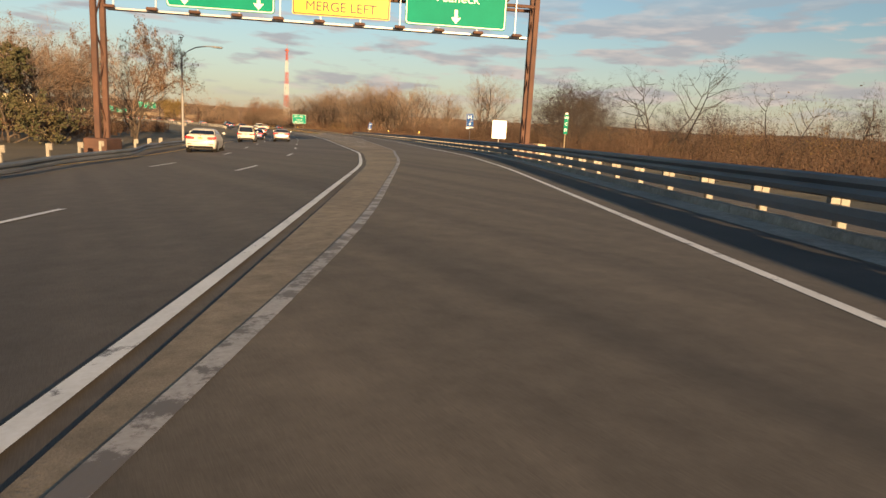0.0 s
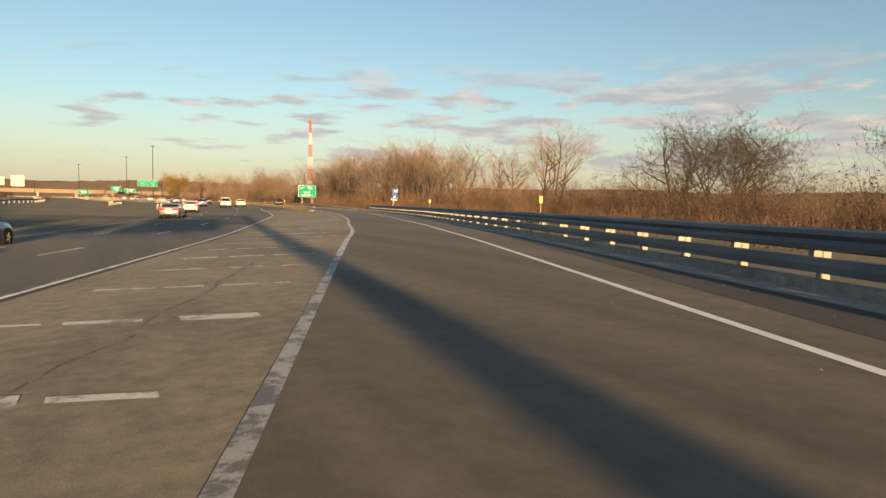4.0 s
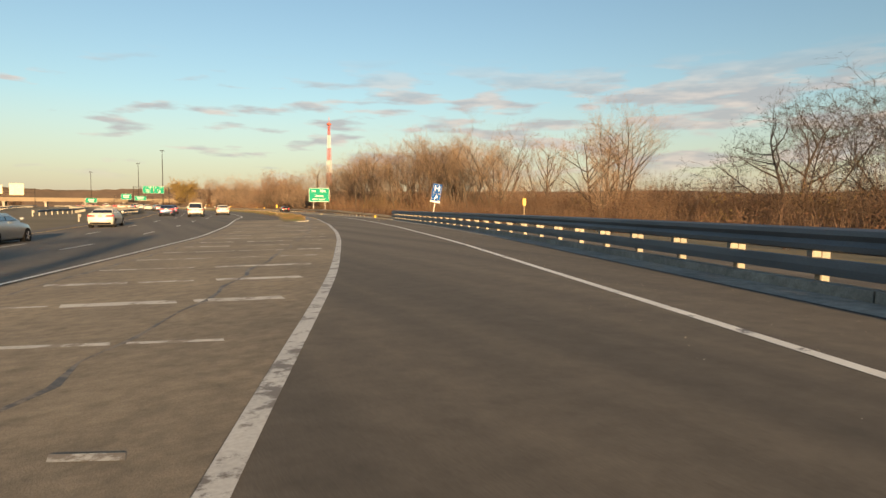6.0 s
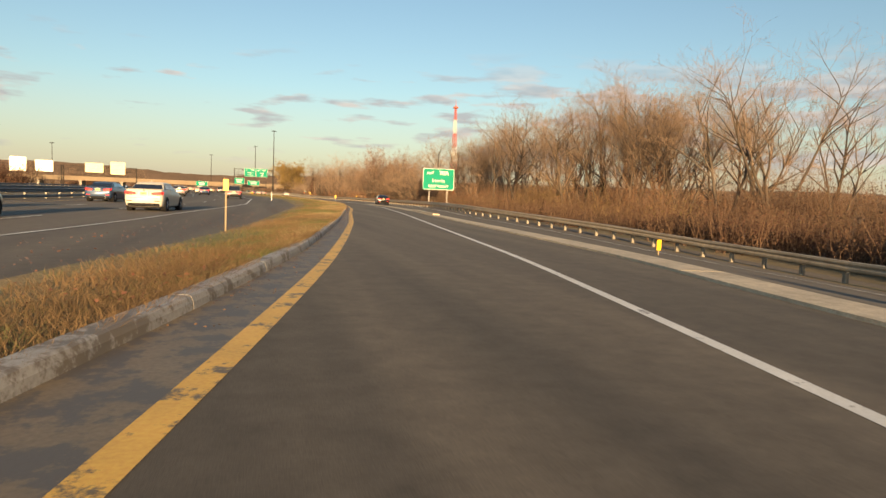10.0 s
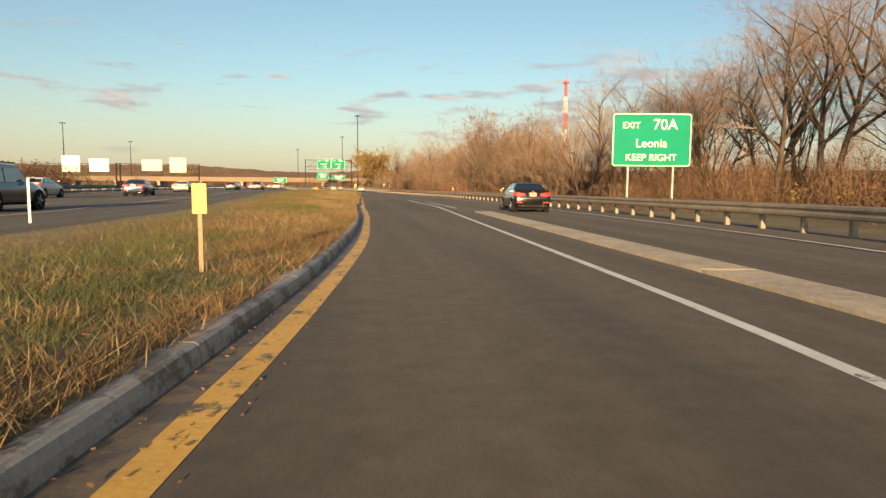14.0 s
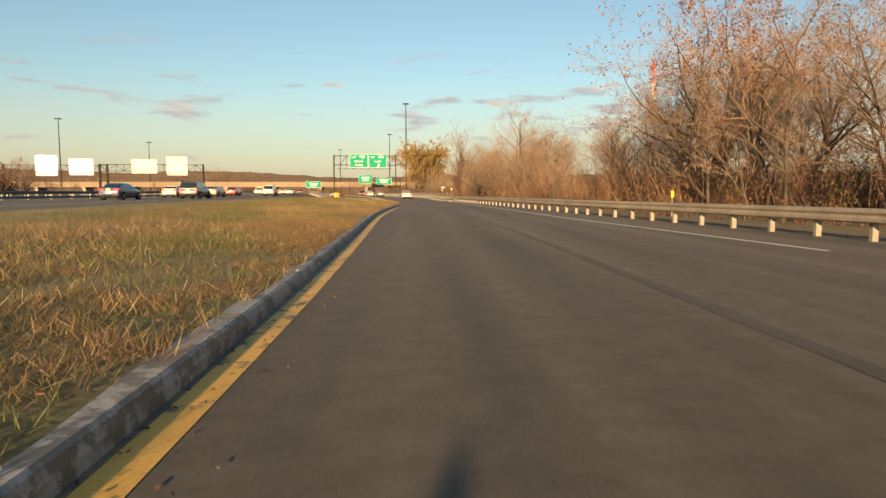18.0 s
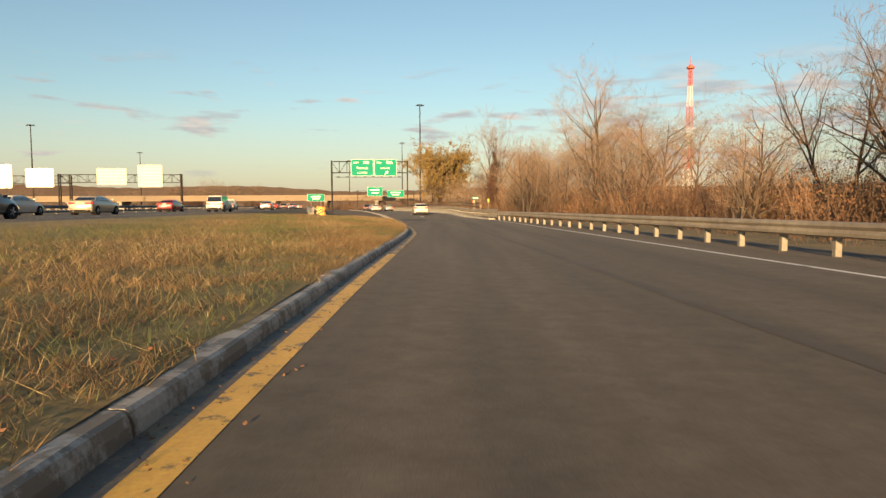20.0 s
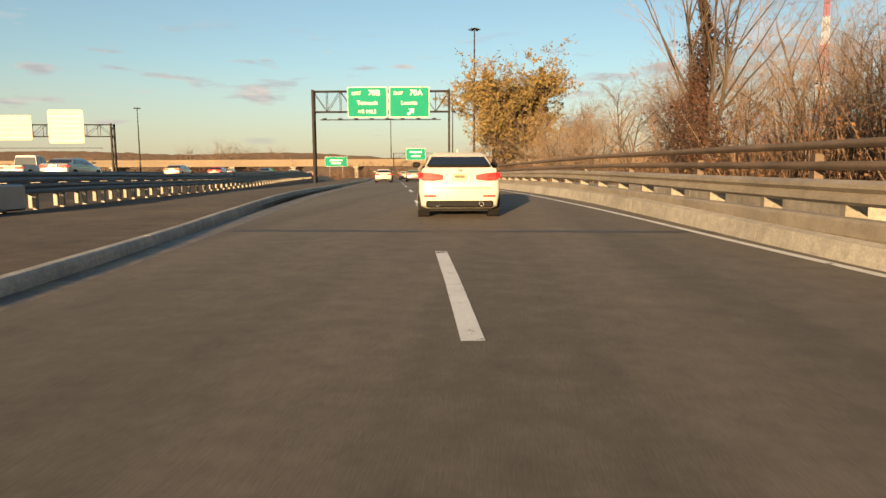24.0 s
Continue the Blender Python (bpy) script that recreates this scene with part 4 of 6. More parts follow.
def gantry_back(x, y, width, signs, deg, label, h=12.3, face=None):
    """A sign bridge over the other carriageway, whose bright signs catch the sun."""
    g = thing("sign_gantry", label, "sign gantry", at=turned(x, y, -0.4, deg))
    for xx in (-width / 2, width / 2):
        latticed_leg(g, xx, 0, -0.5, h, STEEL_DARK, 1.2, 0.16)
    truss(g, -width / 2, width / 2, 0, h - 2.4, h - 0.2, STEEL_DARK, 2.4, 0.08, 1.0)
    for sx, sz, w, hh in signs:
        p = panel(g, "sign_panel", w, hh, (sx, -0.7, sz), face)
        for k in range(int(hh / 0.9)):
            part("rib", Mesh().box((0, -0.05, -hh / 2 + 0.5 + k * 0.9), (w - 0.2, 0.05, 0.08)), ALU, p)
    part("catwalk", Mesh().box((0, -0.9, h - 4.6), (width * 0.9, 0.4, 0.08)), STEEL_DARK, g)
    return g


gantry_back(-91.5, 284, 33, [(-2.2, 10.6, 8.0, 4.6), (8.2, 10.8, 6.6, 6.2)], 6, "dark sign bridge with blank tan signs over the opposite lanes", 11.4, SIGN_TAN)
gantry_back(-125.5, 288, 33, [(-2.6, 11.0, 7.0, 6.8), (8.4, 10.6, 7.6, 5.4)], 6, "dark sign bridge with pale sunlit signs beside another", 11.4, SIGN_BACK)


def gantry_far(x, y, width, deg, panels, label):
    g = thing("sign_gantry", label, "sign gantry", at=turned(x, y, -0.4, deg))
    for xx in (-width / 2, width / 2):
        latticed_leg(g, xx, 0, -0.5, 9.6, STEEL_DARK, 0.9, 0.13)
    truss(g, -width / 2, width / 2, 0, 7.6, 9.4, STEEL_DARK, 2.0, 0.07, 0.9)
    for px, pz, w, h in panels:
        bars = [(0, h * 0.18, w * 0.6, h * 0.12, SIGN_WHITE), (0, -h * 0.15, w * 0.45, h * 0.12, SIGN_WHITE)]
        panel(g, "sign_panel", w, h, (px, -0.7, pz), SIGN_GREEN, SIGN_WHITE, (), bars)
    return g


gantry_far(-26, 398, 26, 5, [(-5.0, 9.0, 7.0, 4.2), (4.5, 8.0, 8.0, 3.2)], "distant sign bridge with green signs beyond the exit")
far_sign = thing("road_sign", "distant green sign on posts beside the highway", "road sign", at=turned(-52, 365, -0.4, 6))
for _x in (-2, 2):
    part("post", Mesh().tube((_x, 0, -0.4), (_x, 0, 7.0), 0.1, n=5), STEEL_GREY, far_sign)
panel(far_sign, "sign_panel", 7.0, 3.0, (0, -0.15, 5.8), SIGN_GREEN, SIGN_WHITE, (), [(0, 0.4, 4.0, 0.4, SIGN_WHITE), (0, -0.5, 3.0, 0.4, SIGN_WHITE)])


def hospital_sign(m, label, aim, foot=0.1):
    s = thing("hospital_sign", label, "road sign", "hospital signs", at=m)
    part("post", Mesh().box((0, 0.04, 1.2), (0.06, 0.05, 3.9)), STEEL_GREY, s)
    panel(s, "sign_panel", 0.78, 0.82, (0, -0.02, 2.78), SIGN_BLUE, SIGN_WHITE, [("H", 0.66, 0, 0)], frame_w=0.008)
    panel(s, "arrow_plate", 0.78, 0.56, (0, -0.02, 2.06), SIGN_BLUE, SIGN_WHITE, (), (), (0, 0, 0.38, aim), frame_w=0.008)
    part("base_plate", Mesh().box((0, -0.02, 1.74 - foot / 2), (0.84, 0.02, foot)), SIGN_WHITE, s)
    for z in (2.5, 3.0, 2.2):
        part("bolt", Mesh().tube((0, -0.05, z), (0, -0.02, z), 0.014, n=6), ALU, s)
    return s


hospital_sign(pose(-3.95, -80.2, 0.0, 0, 9, -16), "blue hospital sign with slanting arrow plate, leaning on its post", -35)
hospital_sign(pose(-25.8, -157.6, 0.5, 0, -2, -24), "blue hospital sign with upright arrow and white foot plate", 0, 0.22)


def street_sign():
    s = thing("street_sign", "small green street name sign with an orange tag behind the guardrail", "road sign", at=turned(2.9, 174.2, 0.1, -4))
    part("post", Mesh().tube((-0.05, 0.03, -0.4), (-0.05, 0.03, 2.2), 0.025, n=8), STEEL_GREY, s)
    panel(s, "sign_panel", 0.72, 0.22, (0, -0.02, 2.06), SIGN_GREEN, SIGN_WHITE, (), [(0.0, 0.0, 0.5, 0.07, SIGN_WHITE)], frame_w=0.012)
    part("clamp", Mesh().box((-0.05, 0.02, 2.06), (0.07, 0.05, 0.12)), ALU, s)
    part("tag", Mesh().bevel_box((-0.16, 0.0, 1.66), (0.16, 0.015, 0.3), 0.005), ORANGE, s, "orange tag plate")


street_sign()


def broken_board():
    b = thing("broken_board", "splintered flat grey board lying on the shoulder", "debris", at=turned(-5.15, -71.7, 0.012, -78))
    part("board", Mesh().loft([[(-0.07, y, 0), (0.07 + 0.02 * k, y, 0), (0.075, y + 0.02, 0.03), (-0.065, y + 0.01, 0.028 + 0.01 * k)] for k, y in enumerate((-0.48, -0.2, 0.1, 0.44))]), POST_TAN, b)
    part("strip", Mesh().bevel_box((0.12, -0.05, 0.015), (0.05, 0.7, 0.025), 0.006), STEEL_DARK, b)


broken_board()


def white_sign():
    s = thing("road_sign", "blank white square sign on a post behind the guardrail", "road sign", at=turned(-26.2, -163.8, -0.2, -22))
    part("post", Mesh().box((0, 0.05, 1.2), (0.07, 0.06, 3.2)), STEEL_GREY, s)
    panel(s, "sign_panel", 1.5, 1.85, (0, -0.02, 2.25), SIGN_BACK)
    return s


white_sign()


def heading_of(f, y):
    return math.degrees(math.atan2(-(f(y + 2) - f(y - 2)), 4.0))


def delineator(x, y, z=0.0, h=1.25, deg=0, lean=0, label="yellow reflective marker plate on a slim steel post"):
    d = thing("delineator", label, "marker post", "marker posts", at=pose(x, y, z, 0, lean, deg))
    part("post", Mesh().box((0, 0.02, h / 2 - 0.2), (0.045, 0.025, h + 0.4)), POST_TAN, d)
    part("plate", Mesh().bevel_box((0, 0, h - 0.12), (0.15, 0.012, 0.32), 0.004), SIGN_YELLOW, d)
    return d


delineator(-1.85, 6.9, 0.05, 1.05)
delineator(-1.81, 59.43, 0.15, 1.3, lean=6)
delineator(-10.0, -46.5, 0.2, 1.2)
delineator(2.4, -48.8, -0.3, 0.42)
for _y in (-134.2, -102.4):
    delineator(*away(RAIL_A, _y, 1.6), -0.2, 1.75, heading_of(RAIL_A, _y))
delineator(13.4, 66, -0.3, 1.5)
delineator(12.5, 100, -0.3, 1.5)
delineator(4.3, 173.2, 0.0, 2.0)


def marker_sign():
    s = thing("marker_sign", "narrow green marker sign with white letters beside the guardrail", "road sign", at=turned(-44.9, -195.4, 0.5, -28))
    part("post", Mesh().box((0, 0.03, 0.6), (0.05, 0.04, 2.8)), POST_TAN, s)
    p = panel(s, "sign_panel", 0.19, 0.92, (0, 0, 1.45), SIGN_GREEN)
    for k, ch in enumerate("WCD"):
        write(p, ch, 0.2, SIGN_WHITE, 0, -0.03, 0.29 - 0.28 * k)
    part("cap_plate", Mesh().box((0, 0, 1.93), (0.14, 0.012, 0.12)), SIGN_WHITE, s)
    c = thing("utility_cabinet", "cream utility cabinet beside the gantry's rusty footing", "cabinet", at=turned(*away(RAIL_A, -184.0, 2.3), -0.2, -25))
    part("body", Mesh().bevel_box((0, 0, 0.55), (0.9, 0.6, 1.1), 0.03), SIGN_TAN, c)
    part("door", Mesh().bevel_box((0, -0.31, 0.58), (0.78, 0.03, 0.9), 0.01), SIGN_TAN, c)


marker_sign()
white_post = thing("marker_post", "slim white marker post in the island's grass", "marker post", "marker posts", at=turned(-8.8, 17.3, 0.05, 0))
part("post", Mesh().bevel_box((0, 0, 0.5), (0.07, 0.03, 1.5), 0.01), SIGN_WHITE, white_post)


def mast(x, y, h, label="tall dark lighting mast with a ring of lamps"):
    m = thing("light_mast", label, "light mast", "light masts", at=turned(x, y, -0.8, 0))
    part("pole", Mesh().tube((0, 0, -0.5), (0, 0, h), 0.38, 0.16, 8), STEEL_DARK, m)
    part("ring", Mesh().tube((0, 0, h - 0.25), (0, 0, h - 0.1), 1.0, 1.0, 10), STEEL_DARK, m)
    for k in range(6):
        a = k * math.pi / 3
        part("lamp", Mesh().bevel_box((1.25 * math.cos(a), 1.25 * math.sin(a), h - 0.35), (0.6, 0.6, 0.3), 0.06), STEEL_DARK, m)


mast(-8.2, 340, 40)
mast(-22, 462, 38.5)
mast(-161, 354, 35)
mast(-158, 438, 31.5)
mast(-60, 520, 33)


def street_lamp(x, y, deg):
    s = thing("street_lamp", "grey steel street lamp with a curved arm beside the highway", "street lamp", at=turned(x, y, bank(x, y) - 0.1, deg))
    part("pole", Mesh().tube((0, 0, -0.3), (0, 0, 8.2), 0.12, 0.08, 8), STEEL_GREY, s)
    arm = Mesh()
    pts = [(0, 0, 7.8), (0.5, 0, 8.35), (1.2, 0, 8.75), (2.1, 0, 8.95), (2.7, 0, 8.98)]
    for p, q in zip(pts, pts[1:]):
        arm.tube(p, q, 0.05, n=6)
    part("arm", arm, STEEL_GREY, s)
    part("lamp_head", Mesh().bevel_box((3.05, 0, 8.96), (0.85, 0.3, 0.16), 0.05), STEEL_GREY, s)
    part("base", Mesh().bevel_box((0, 0, 0.1), (0.5, 0.5, 0.5), 0.05), CONCRETE, s)


street_lamp(-56.2, -157.0, 0)


def radio_tower(x, y, h):
    t = thing("radio_tower", "red and white lattice radio tower above the woods", "tower", at=turned(x, y, -1, 20))
    bands = 7
    for i in range(bands):
        z0, z1 = h * i / bands, h * (i + 1) / bands
        w0, w1 = 2.6 - 2.0 * i / bands, 2.6 - 2.0 * (i + 1) / bands
        m = Mesh()
        n = 4
        for j in range(n):
            a, b = z0 + (z1 - z0) * j / n, z0 + (z1 - z0) * (j + 1) / n
            u, v = w0 + (w1 - w0) * j / n, w0 + (w1 - w0) * (j + 1) / n
            c = [(-1, -1), (1, -1), (1, 1), (-1, 1)]
            for k in range(4):
                p, q = c[k], c[(k + 1) % 4]
                m.tube((p[0] * u, p[1] * u, a), (p[0] * v, p[1] * v, b), 0.16, n=4)
                m.tube((p[0] * u, p[1] * u, a), (q[0] * v, q[1] * v, b), 0.09, n=4)
                m.tube((q[0] * u, q[1] * u, a), (p[0] * v, p[1] * v, b), 0.09, n=4)
                m.tube((p[0] * u, p[1] * u, a), (q[0] * u, q[1] * u, a), 0.09, n=4)
        part("section", m, TOWER_RED if i % 2 == 0 else TOWER_WHITE, t)
    part("platform", Mesh().tube((0, 0, h * 0.97), (0, 0, h * 0.985), 2.2, 2.2, 8), TOWER_RED, t)
    part("antenna", Mesh().tube((0, 0, h), (0, 0, h + 5), 0.25, 0.12, 6), TOWER_RED, t)


radio_tower(146, 478, 85)


def attenuator():
    a = thing("crash_cushion", "yellow and orange striped crash cushion at the rail's end", "crash cushion", at=turned(-16.0, 182.6, 0, 9))
    part("nose", Mesh().bevel_box((-0.16, 0, 0.72), (0.66, 0.2, 1.1), 0.03), SIGN_YELLOW, a)
    for k in range(3):
        z = 0.22 + k * 0.37
        part("stripe", Mesh().add([(-0.47, -0.104, z), (0.15, -0.104, min(1.24, z + 0.3)), (0.15, -0.104, min(1.25, z + 0.48)), (-0.47, -0.104, z + 0.18)], [(0, 1, 2, 3)]), SIGN_BLACK, a)
    part("side_panel", Mesh().tube((0.36, 0.05, 0.2), (0.36, 0.05, 1.22), 0.24, 0.2, 14), ORANGE, a, "orange rounded side drum")
    part("band", Mesh().tube((0.36, 0.05, 0.62), (0.36, 0.05, 0.8), 0.236, 0.226, 14), SIGN_BLACK, a)
    part("cushion_body", Mesh().bevel_box((0, 2.2, 0.5), (0.8, 3.6, 0.75), 0.06), GALV, a)


attenuator()


def drain(x, y, deg):
    d = thing("drain_grate", "iron drain grate in the kerb's gutter", "drain", at=turned(x, y, 0.003, deg))
    part("frame", Mesh().box((0, 0, 0.0), (0.44, 0.92, 0.02)), RUST, d)
    for k in range(5):
        part("bar", Mesh().box((-0.16 + k * 0.08, 0, 0.018), (0.028, 0.84, 0.03)), GALV_PALE, d)
    for k in range(3):
        part("cross_bar", Mesh().box((0, -0.4 + k * 0.4, 0.016), (0.40, 0.03, 0.028)), GALV_PALE, d)
    part("kerb_hood", Mesh().bevel_box((-0.40, 0.35, 0.09), (0.3, 1.1, 0.19), 0.04), RUST, d)


drain(-0.76, 37.5, 0)


# ---- overpass, hills, far buildings ----
def overpass():
    o = thing("overpass", "long tan concrete overpass crossing the highway far ahead", "bridge", kind="structure")
    part("deck", Mesh().box((-150, 430, 5.6), (420, 12, 1.6)), DECK, o)
    part("parapet", Mesh().box((-150, 424.2, 7.0), (420, 0.4, 1.3)), DECK, o)
    for x in range(-345, 60, 26):
        part("pier", Mesh().bevel_box((x, 430, 1.8), (1.6, 9, 6.4), 0.15), CONCRETE, o)
        part("pier_cap", Mesh().bevel_box((x, 430, 4.5), (2.4, 11, 0.8), 0.15), CONCRETE, o)


overpass()


def hills():
    for y0, hmax, seed, n in ((1900, 70, 3, 360), (1300, 40, 8, 360)):
        m = Mesh()
        for i in range(n + 1):
            a = radians(-75 + 150 * i / n)
            x, y = math.sin(a) * y0, math.cos(a) * y0
            h = hmax * (0.8 + 0.25 * noise.noise(Vector((i * 0.033, seed, 0)))) + 3.0 * noise.noise(Vector((i * 1.7, seed, 3))) + 2.0 * noise.noise(Vector((i * 0.61, seed, 5)))
            m.v += [(x, y, -3), (x * 1.02, y * 1.02, h), (x * 1.3, y * 1.3, -3)]
            if i:
                b = 3 * i
                m.f += [(b - 3, b, b + 1, b - 2), (b - 2, b + 1, b + 2, b - 1)]
        solid("hills", m, HILL, "low wooded hills along the horizon", "hills", smooth=True)


hills()


# ---- cars ----
def car_sections(L, W, H, kind):
    """Half-profile numbers: stations from the rear bumper (y=0) to the nose (y=L)."""
    if kind == "sedan":
        deck, hood, roof0, roof1, ws = 0.745 * H, 0.69 * H, 0.26, 0.55, 0.72
        rw = 0.14
    elif kind == "suv":
        deck, hood, roof0, roof1, ws = 0.60 * H, 0.62 * H, 0.10, 0.60, 0.75
        rw = 0.02
    else:
        deck, hood, roof0, roof1, ws = 0.58 * H, 0.60 * H, 0.40, 0.58, 0.70
        rw = 0.38
    return deck, hood, roof0 * L, roof1 * L, ws * L, rw * L


def ring(y, hw, z0, z1, tuck, n=4):
    """Closed section of the lower body at y: floor, sill, belly of the side, shoulder, top."""
    return [(-hw * 0.80, y, z0), (hw * 0.80, y, z0), (hw * 0.94, y, z0 + 0.05), (hw, y, z0 + (z1 - z0) * 0.42), (hw * 0.985, y, z0 + (z1 - z0) * 0.72), (hw * tuck, y, z1 - 0.02), (hw * tuck * 0.86, y, z1),
            (-hw * tuck * 0.86, y, z1), (-hw * tuck, y, z1 - 0.02), (-hw * 0.985, y, z0 + (z1 - z0) * 0.72), (-hw, y, z0 + (z1 - z0) * 0.42), (-hw * 0.94, y, z0 + 0.05)]


def wheel(parent, x, y, r, w, side):
    t = Mesh()
    n = 20
    prof = [(r * 0.66, -w / 2), (r * 0.93, -w / 2), (r, -w / 2 + 0.03), (r, w / 2 - 0.03), (r * 0.93, w / 2), (r * 0.66, w / 2)]
    rings = [[(px, q * math.cos(k * 2 * math.pi / n), q * math.sin(k * 2 * math.pi / n)) for k in range(n)] for q, px in prof]
    t.loft(rings, cap=False)
    wh = part("wheel", t, RUBBER, parent, smooth=True)
    wh.location = (x, y, r)
    m = Mesh().tube((side * (w / 2 - 0.035), 0, 0), (side * (w / 2 - 0.05), 0, 0), r * 0.67, r * 0.67, 16)
    for k in range(5):
        a = k * 2 * math.pi / 5
        m.tube((side * w * 0.46, 0.05 * math.cos(a), 0.05 * math.sin(a)), (side * w * 0.44, r * 0.64 * math.cos(a), r * 0.64 * math.sin(a)), 0.045, 0.035, 5)
    part("rim", m, RIM, wh)


def car(name, label, paint, kind="sedan", L=4.62, W=1.81, H=1.43, detail=True, sport=False, group=""):
    """A car whose rear bumper stands at its origin and whose nose points along +y."""
    c = thing(name, label, "car", group)
    deck, hood, r0, r1, ws, rw = car_sections(L, W, H, kind)
    hw = W / 2
    wr = 0.33 if kind == "sedan" else 0.37
    g = 0.20 if kind == "sedan" else 0.28
    tail = 0.045 * L
    st = [(0.00, 0.86, g + 0.20, deck * 0.66, 0.93), (0.05, 0.93, g + 0.08, deck * 0.86, 0.92), (0.13, 0.965, g + 0.02, deck - 0.01, 0.91), (0.45, 0.985, g, deck, 0.90), (0.24 * L, 1.0, g, deck + 0.01, 0.90),
          (0.45 * L, 1.0, g, (deck + hood) / 2 + 0.01, 0.90), (0.66 * L, 1.0, g, hood + 0.03, 0.89), (0.80 * L, 0.985, g, hood - 0.03, 0.87), (0.92 * L, 0.94, g, hood * 0.88, 0.85), (0.975 * L, 0.86, g + 0.03, hood * 0.74, 0.86), (L, 0.74, g + 0.1, hood * 0.58, 0.88)]
    part("body", Mesh().loft([ring(y, hw * k, z0, z1, tk) for y, k, z0, z1, tk in st]), paint, c, smooth=True)
    # cabin: pillars and roof in paint, glass set into it
    base = deck - 0.03
    top = H
    tb, tt = 0.86 * hw, 0.69 * hw if kind == "sedan" else 0.74 * hw
    rings = []
    for y, zt, k in ((rw, base + 0.02, 1.0), (r0 * 0.78 + rw * 0.22, top * 0.93, 0.98), (r0, top * 0.985, 1.0), ((r0 + r1) / 2, top, 1.0), (r1, top * 0.985, 0.98), (ws, base + 0.02, 1.0)):
        f = (zt - base) / (top - base)
        h = tb + (tt - tb) * max(0, f)
        zz = base - 0.05
        rings.append([(-tb * k, y, zz), (tb * k, y, zz), (h * 1.0, y, zt - 0.05 * f), (h * 0.82, y, zt), (-h * 0.82, y, zt), (-h * 1.0, y, zt - 0.05 * f)])
    part("cabin", Mesh().loft(rings), paint, c, smooth=True)
    # windows as shallow panes, proud of the cabin
    e = 0.012
    zb, ztp = base + 0.06, top * 0.915
    yb, yt = rw + (r0 * 0.78 - rw * 0.78) * 0.10, r0 * 0.78 + rw * 0.22
    wb, wt = tb * 0.93, (tb + (tt - tb) * 0.86) * 0.93
    m = Mesh()
    m.add([(-wb, yb - e - 0.03, zb), (wb, yb - e - 0.03, zb), (wt, yt - e - 0.06, ztp), (-wt, yt - e - 0.06, ztp), (-wb, yb + 0.1, zb), (wb, yb + 0.1, zb), (wt, yt + 0.05, ztp), (-wt, yt + 0.05, ztp)], [(0, 1, 2, 3), (4, 7, 6, 5), (0, 4, 5, 1), (1, 5, 6, 2), (2, 6, 7, 3), (3, 7, 4, 0)])
    part("rear_window", m, GLASS, c, "dark tinted rear window")
    m = Mesh()
    m.add([(-wb, ws - 0.10 + 0.06, zb), (wb, ws - 0.10 + 0.06, zb), (wt, r1 + 0.14, top * 0.93), (-wt, r1 + 0.14, top * 0.93), (-wb, ws - 0.3, zb), (wb, ws - 0.3, zb), (wt, r1 - 0.02, top * 0.93), (-wt, r1 - 0.02, top * 0.93)], [(0, 3, 2, 1), (4, 5, 6, 7), (0, 1, 5, 4), (1, 2, 6, 5), (2, 3, 7, 6), (3, 0, 4, 7)])
    part("windscreen", m, GLASS, c)
    for s in (-1, 1):
        mid = (r0 + r1) / 2 + 0.1
        for ya, yb2, yc, yd in ((rw + 0.35 * (r0 - rw) + 0.18, mid - 0.04, mid - 0.04, r0 + 0.02), (mid + 0.04, ws - 0.32, r1 - 0.02, mid + 0.04)):
            zl, zh = base + 0.05, top * 0.90
            fl, fh = (zl - base) / (top - base), (zh - base) / (top - base)
            xl, xh = tb + (tt - tb) * fl + e, tb + (tt - tb) * fh + e
            q = [(s * xl, ya, zl), (s * xl, yb2, zl), (s * xh, yc, zh), (s * xh, yd, zh)]
            q += [(s * (abs(p[0]) - 0.05), p[1], p[2]) for p in q]
            part("side_window", Mesh().add(q, [(0, 1, 2, 3), (4, 7, 6, 5), (0, 4, 5, 1), (1, 5, 6, 2), (2, 6, 7, 3), (3, 7, 4, 0)]), GLASS, c)
        wheel(c, s * (hw - 0.115), 0.80 if kind == "sedan" else 0.9, wr, 0.235, s)
        wheel(c, s * (hw - 0.115), L - 0.85, wr, 0.225, s)
        part("wheel_arch", Mesh().tube((s * (hw - 0.25), 0.80 if kind == "sedan" else 0.9, wr), (s * (hw + 0.004), 0.80 if kind == "sedan" else 0.9, wr), wr + 0.05, n=18), TRIM, c)
        part("wheel_arch", Mesh().tube((s * (hw - 0.25), L - 0.85, wr), (s * (hw + 0.004), L - 0.85, wr), wr + 0.05, n=18), TRIM, c)
        # mirror
        part("mirror", Mesh().bevel_box((s * (hw + 0.10), ws - 0.35, deck + 0.10), (0.20, 0.14, 0.14), 0.035), TRIM if sport else paint, c)
        # tail lamp: an L-shaped lens wrapped round the corner
        zt = deck - 0.145
        m = Mesh().loft([[(s * hw * x, y, z0), (s * hw * x, y + 0.012, z1), (s * hw * x * 0.96, y + 0.10, z1), (s * hw * x * 0.96, y + 0.09, z0)]
                         for x, y, z0, z1 in ((0.40, -0.012, zt - 0.12, zt - 0.02), (0.66, -0.012, zt - 0.145, zt + 0.02), (0.86, 0.02, zt - 0.14, zt + 0.035), (0.985, 0.15, zt - 0.08, zt + 0.03))])
        lamp = part("tail_lamp", m, TAIL, c, "red tail lamp")
        if detail:
            part("lens_bar", Mesh().box((s * hw * 0.70, -0.018, zt - 0.085), (hw * 0.46, 0.012, 0.022)), TAIL_DARK, lamp)
